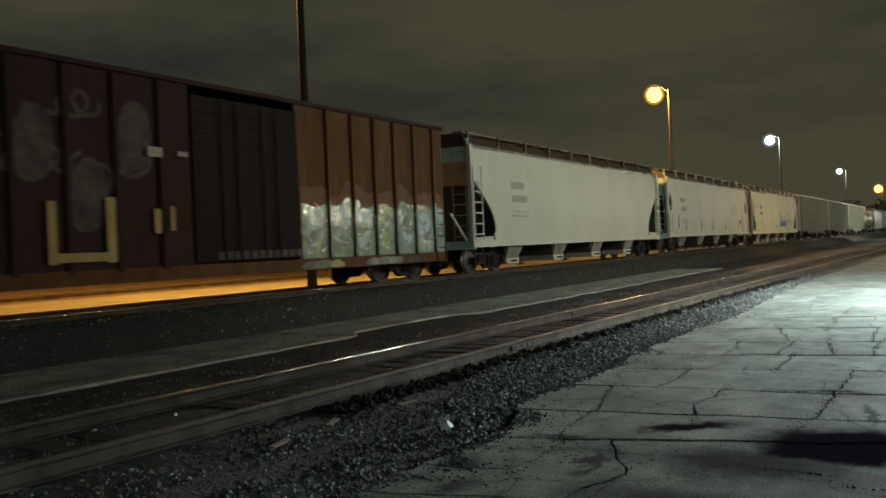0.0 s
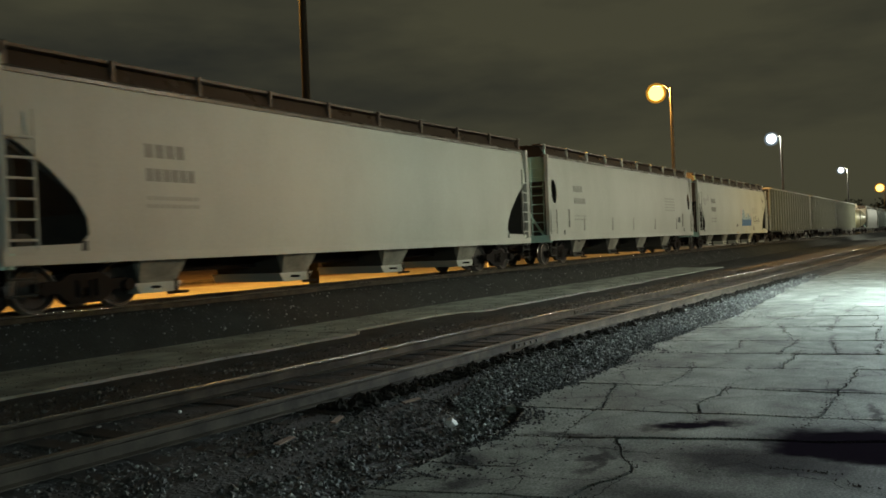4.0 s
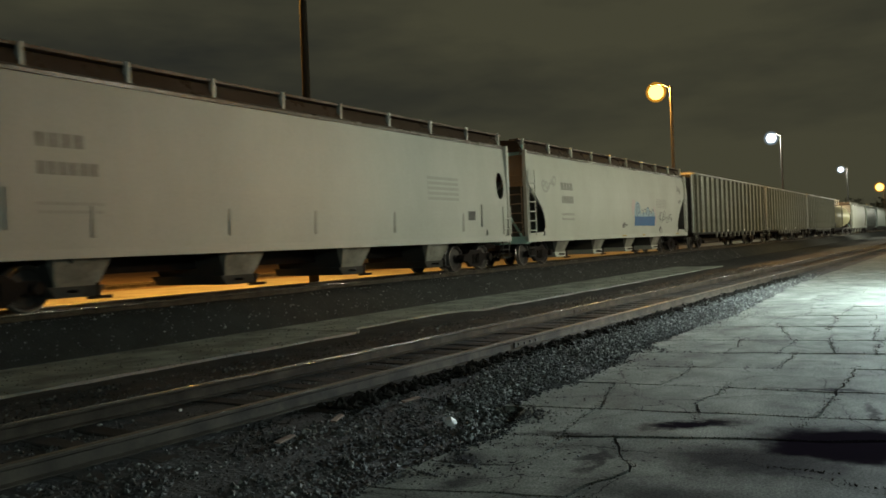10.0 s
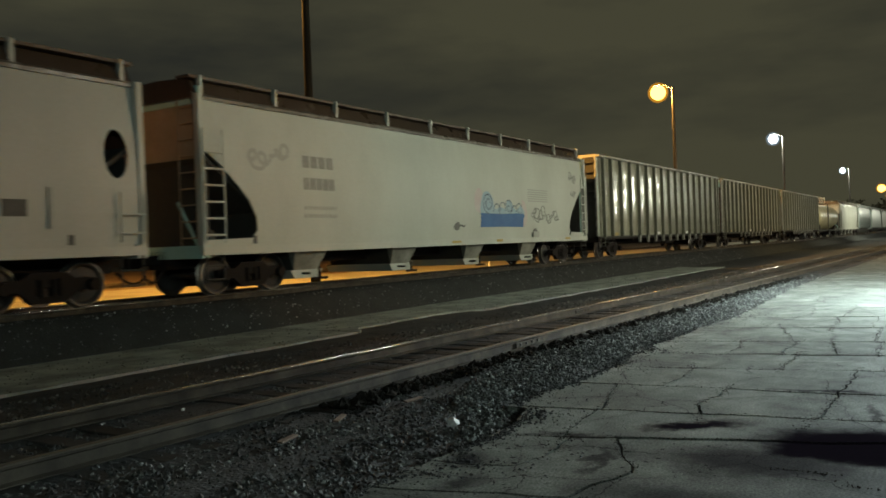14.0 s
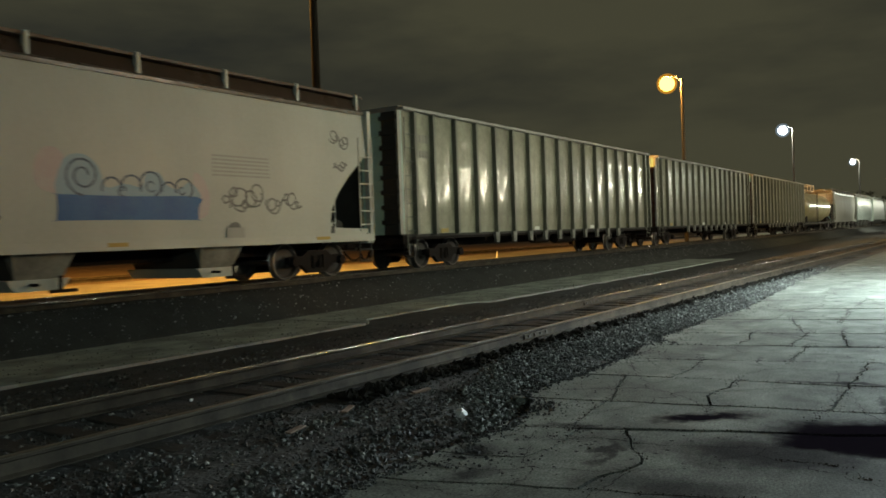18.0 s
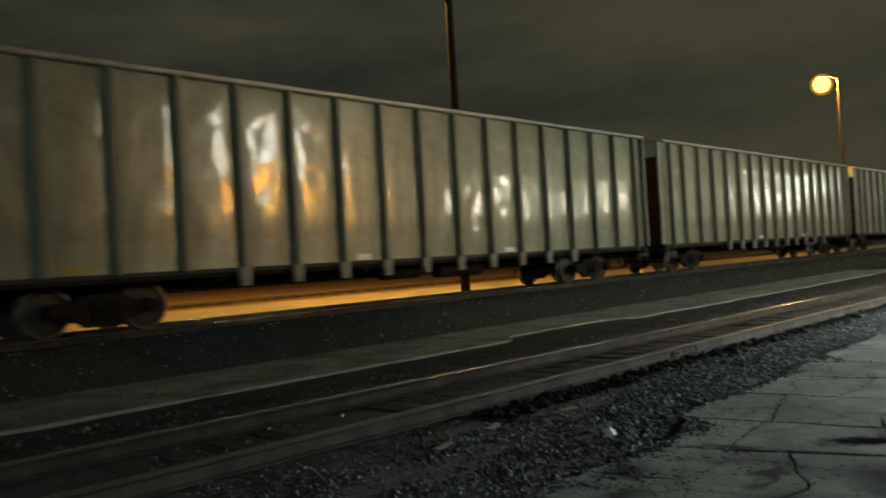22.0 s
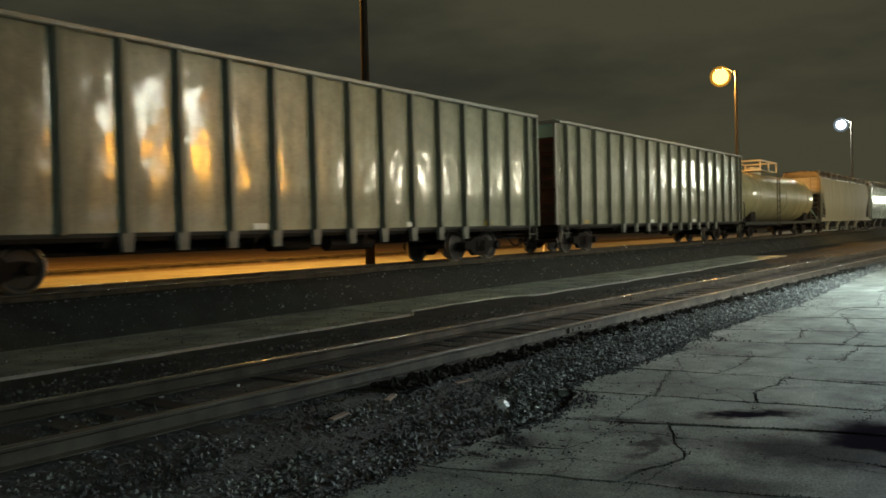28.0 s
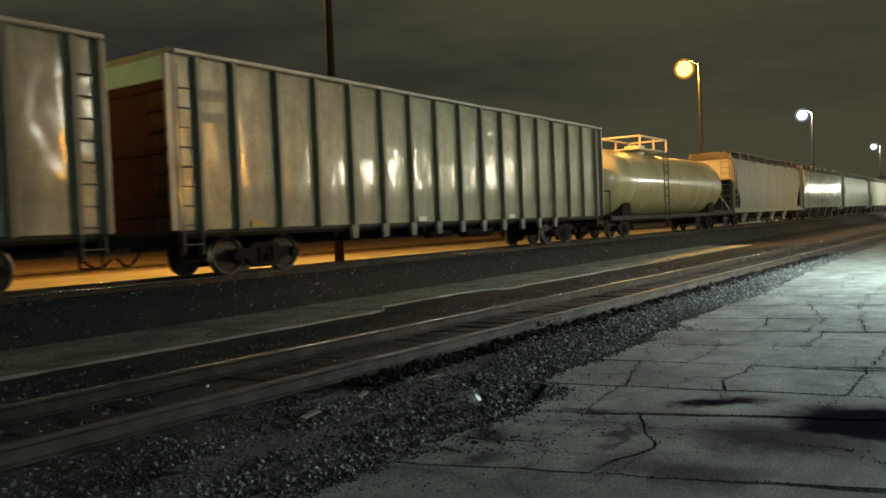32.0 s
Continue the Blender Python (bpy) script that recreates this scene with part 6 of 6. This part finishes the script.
def pebbled(rng, n):
    x = 5.6 + 28 * (0.35 * rng.random(n) + 0.65 * rng.random(n) ** 2)
    e = np.interp(x, EDGE_X, EDGE_Y)
    k = rng.random(n) ** 1.25
    k = np.where(x < 9.5, k * np.maximum(0.15, (x - 5.3) / 4.2), k)
    return x, e - 0.03 + (NEAR_Y + SLOPE * x - 1.22 - e) * k, -0.060 + 0.05 * k - 0.02 * rng.random(n)


def clods(rng, n):
    x = 6.5 + 24 * rng.random(n) ** 1.3
    clump = 0.5 + 0.5 * np.sin(x * 7.3) * np.sin(x * 2.9 + 1)
    return x, NEAR_Y + SLOPE * x - 1.12 + rng.normal(0, 0.10, n) - 0.14 * clump, -0.05 + 0.07 * clump * rng.random(n)


def grit(rng, n):
    x = 3 + 16 * rng.random(n) ** 1.3
    return x, np.interp(x, EDGE_X, EDGE_Y) - np.abs(rng.normal(0, 0.4, n)), np.full(n, 0.004)


def rim_dirt(rng, n):
    x = 3 + 11 * rng.random(n) ** 1.2
    tongue = np.array([0.05 + 0.55 * max(0.0, noise.noise((q * 1.1, 3, 8))) for q in x])
    return x, np.interp(x, EDGE_X, EDGE_Y) - np.abs(rng.normal(0, 1, n)) * tongue, np.full(n, 0.001)


def seams(rng, n):
    """Dirt and grit worked out of the joints and cracks of the pavement."""
    runs = [[(joint_x(i, y), y) for y in np.linspace(edge_y(joint_x(i, 3.8)), -1.5, 60)] for i in range(BEHIND + 5, BEHIND + 14)] + [[(p.x, p.y) for p in line] for line, w in LINES]
    pts = np.array([p for r in runs for p in r])
    at = pts[rng.integers(0, len(pts), n)]
    patch = np.array([0.35 + 1.3 * max(0.0, noise.noise((x * 1.9, y * 1.9, 12))) for x, y in at])
    off = rng.normal(0, 0.022, (n, 2)) * patch[:, None]
    return at[:, 0] + off[:, 0] + rng.normal(0, 0.01, n), at[:, 1] + off[:, 1] + rng.normal(0, 0.03, n), np.full(n, 0.001)


def litter(rng, n):
    x = -1 + 34 * rng.random(n) ** 1.2
    return x, 9.85 + 2.5 * rng.random(n), np.full(n, -0.03)


def crib(rng, n):
    x = 1.5 + 34 * rng.random(n) ** 1.5
    return x, NEAR_Y + SLOPE * x + rng.uniform(-1.5, 1.5, n), np.full(n, -0.085)


def verge(rng, n):
    x = 1.0 + 45 * rng.random(n) ** 1.5
    return x, 8.1 + 1.6 * rng.random(n) + SLOPE * x, np.full(n, -0.07)


def bank(rng, n):
    x = -2 + 60 * rng.random(n) ** 1.4
    y = 12.3 + 1.6 * rng.random(n)
    return x, y, -0.09 + 0.62 * np.minimum(1, (y - 12.3) / 1.1)


# dark and pale sets: the light's fall-off to the left is put into their colour
stones("ballast_stones", 19000, shoulder, 0.015, "stone", 1, "grey ballast stones, coloured darker for the weak light at left")
stones("pale_ballast", 19000, pebbled, 0.0165, "pebble", 11, "pale grey ballast stones along the pavement")
stones("tarry_clods", 2600, clods, 0.034, "clod", 12, "black clods of tarry dirt beside the near rail")
stones("edge_grit", 1500, grit, 0.006, "stone", 6, "small stones strewn over the edge of the pavement")
stones("seam_dirt", 9000, seams, 0.0043, "clod", 14, "dark dirt and grit along the cracks of the pavement")
stones("edge_dirt", 2600, rim_dirt, 0.010, "soil", 15, "dark dirt washed over the broken edge of the pavement")
stones("strip_grit", 1900, litter, 0.012, "pebble", 7, "gravel strewn over the strip between the tracks")
stones("crib_stones", 15000, crib, 0.019, "stone", 2, "grey ballast stones between the ties")
stones("verge_stones", 7000, verge, 0.02, "stone", 3, "dark ballast stones beyond the near track")
stones("bank_stones", 4200, bank, 0.019, "bank_stone", 4, "sooty stones on the bank of the main line")
rock = bmesh.new()
bmesh.ops.create_icosphere(rock, subdivisions=1, radius=0.068)
for v in rock.verts:
    v.co *= 1 + 0.7 * noise.noise(v.co * 23)
    v.co.z *= 0.7
tagged(part("white_rock", rock, "pale_stone", at=(6.3, 3.98, 0.0)), "pale rock lying on the dark ballast", "rock")

# white chip added in place of a bright glint
tagged(part("glass_chip", boxed(-0.018, 0.018, -0.012, 0.012, 0.0, 0.03, bevel=0.006), "white", at=(5.78, 7.05, -0.04)), "small white chip put in for a glint between the ties", "glass chip")

# ---------------------------------------------------------------- lamps and poles


def lot_lamp(x, z, kind, wood):
    """A tall pole with an arm over the lot; on wood, added sheets dim light towards the tracks."""
    lamp = tagged(empty("street_lamp", pose(x, LOT_Y, 0.28)), "tall %s with a glowing %s street lamp" % ("wooden pole" if wood else "pole", "orange" if kind == "sodium" else "white"),
                  "street lamp", group="lot lamps")
    h = z - 0.28
    mat = "wood_pole" if wood else "pole"
    part("pole", lathe([(0.19, -0.3), (0.17, 1.0), (0.12, h + 0.2)], 14, "z"), mat, lamp, smooth=False)
    part("arm", bars([((0, 0, h - 0.1), (0, 0.55, h + 0.42)), ((0, 0.55, h + 0.42), (0, ARM, h + 0.5))], 0.045), "pole", lamp)
    hd = part("lamp_head", boxed(-0.3, 0.3, -0.38, 0.38, 0.40, 0.58, bevel=0.06), "pole", lamp, at=(0, ARM, h))
    if wood:
        # unseen sheets, added to hold the orange light back from the near ground
        part("back_shield", boxed(-1.2, 0.92, -0.68, -0.66, -0.85, 0.3), "shield", hd, "unseen smoked sheet added to dim light towards the tracks")
        part("shield_skirt", boxed(-1.2, 0.92, -0.68, -0.66, -1.55, -0.855), "skirt", hd, "unseen paler sheet added below it to dim light")
    g = {22.66: 1.0, 68.0: 1.05, 117.8: 1.15, 194.5: 1.0, 295.5: 1.9}[x]
    # oversized bulb and two glowing shells imitate the bloom of the lamp
    for name, r, mat in (("bulb", (0.60 if kind == "sodium" else 0.54) * g, "glow_%s" % kind), ("inner_globe", 0.70 * g, "globe_%s" % kind), ("globe", 0.80 * g, "globe_%s" % kind)):
        ring = [(max(0.03, r * math.sin(math.pi * i / 14)), -0.12 - r * math.cos(math.pi * i / 14)) for i in range(15)]
        part(name, lathe(ring, 24, "z"), mat, hd, smooth=True).visible_shadow = False
    return lamp


for x, z, kind, w in LOT_LAMPS:
    lot_lamp(x, z, kind, x < 30)
# poles for the unseen lights that were put in to light the train
for x, y, z, kind, w, aim, cone in UNSEEN_YARD_LAMPS:
    lamp = tagged(empty("unseen_yard_light", pose(x, y - 0.8, 0)), "unseen yard light pole, placed to light the train", "street lamp", group="yard lights")
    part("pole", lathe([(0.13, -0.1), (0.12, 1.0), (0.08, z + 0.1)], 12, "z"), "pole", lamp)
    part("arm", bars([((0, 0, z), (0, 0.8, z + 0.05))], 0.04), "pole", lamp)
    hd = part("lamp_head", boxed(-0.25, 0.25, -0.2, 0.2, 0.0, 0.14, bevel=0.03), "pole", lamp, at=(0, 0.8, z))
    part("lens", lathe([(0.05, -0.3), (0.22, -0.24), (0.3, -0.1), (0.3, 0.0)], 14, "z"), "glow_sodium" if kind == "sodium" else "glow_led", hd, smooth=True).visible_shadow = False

flood = tagged(empty("floodlight", pose(FLOOD[0], FLOOD[1] - 0.9, 0)), "tall unseen pole with a white floodlight and an added screen", "street lamp", group="yard lights")
part("pole", lathe([(0.13, -0.1), (0.12, 1.0), (0.08, FLOOD[2] + 0.3)], 12, "z"), "pole", flood)
part("arm", bars([((0, 0, FLOOD[2] + 0.1), (0, 0.9, FLOOD[2] + 0.15))], 0.035), "pole", flood)
fh = part("lamp_head", boxed(-0.26, 0.26, -0.22, 0.22, 0.06, 0.2, bevel=0.03), "pole", flood, at=(0, 0.9, FLOOD[2]))
part("lens", boxed(-0.2, 0.2, -0.16, 0.16, 0.02, 0.06, bevel=0.01), "glow_led", fh)
# added plate, cut to shape where the floodlight falls
part("screen", boxed(-1.1, 1.1, 0.34, 0.36, -0.355, 0.06), "pole", fh, "dark plate added to keep the floodlight off the train")

stand = tagged(empty("a_frame_stand", pose(36.2, 20.3, 0.28, rz=20)), "small pale metal A-frame stand on the gravel lot", "stand")
part("leg", bars([((-0.3, 0, 0), (0.08, 0, 0.46))], 0.028), "white", stand)
part("leg", bars([((0.2, 0, 0), (0.08, 0, 0.46))], 0.028), "white", stand)
part("crossbar", bars([((-0.12, 0, 0.2), (0.15, 0, 0.2))], 0.02), "white", stand)

# ---------------------------------------------------------------- distance
rnd = random.Random(77)
vs, fs = [], []
for i in range(260):
    x, y = 330 + rnd.uniform(0, 120), 30 + rnd.uniform(-60, 90)
    h = rnd.uniform(7, 13)
    for k in range(60):
        a, rr, zz = rnd.uniform(0, 6.28), rnd.uniform(0, 3.2), rnd.uniform(0.15, 1) * h
        c = Vector((x + rr * math.cos(a), y + rr * math.sin(a), zz))
        u = Vector((rnd.uniform(-1, 1), rnd.uniform(-1, 1), rnd.uniform(-1, 1))).normalized()
        w = u.orthogonal().normalized()
        n = len(vs)
        vs += [tuple(c + 0.7 * u), tuple(c - 0.35 * u + 0.6 * w), tuple(c - 0.35 * u - 0.6 * w)]
        fs.append((n, n + 1, n + 2))
me = bpy.data.meshes.new("far_woods")
me.from_pydata(vs, [], fs)
me.materials.append(M["leaf"])
tagged(new("far_woods", me), "dark line of trees at the end of the tracks", "trees", kind="stuff")


# ---------------------------------------------------------------- movement
def motions():
    beats = [0.0] + [2.0 * i for i in range(1, 17)]
    for car, n0 in CARS:
        walk(car, [(t, pose(n0 - run(t), TRACK_Y, RAIL_Z)) for t in beats])
    ticks = [i * 4 / FPS for i in range(241)]
    for w, a in WHEELS:
        walk(w, [(t, pose(a, 0, RADIUS, 0, -math.degrees(run(t) / RADIUS), 0)) for t in ticks])


motions()
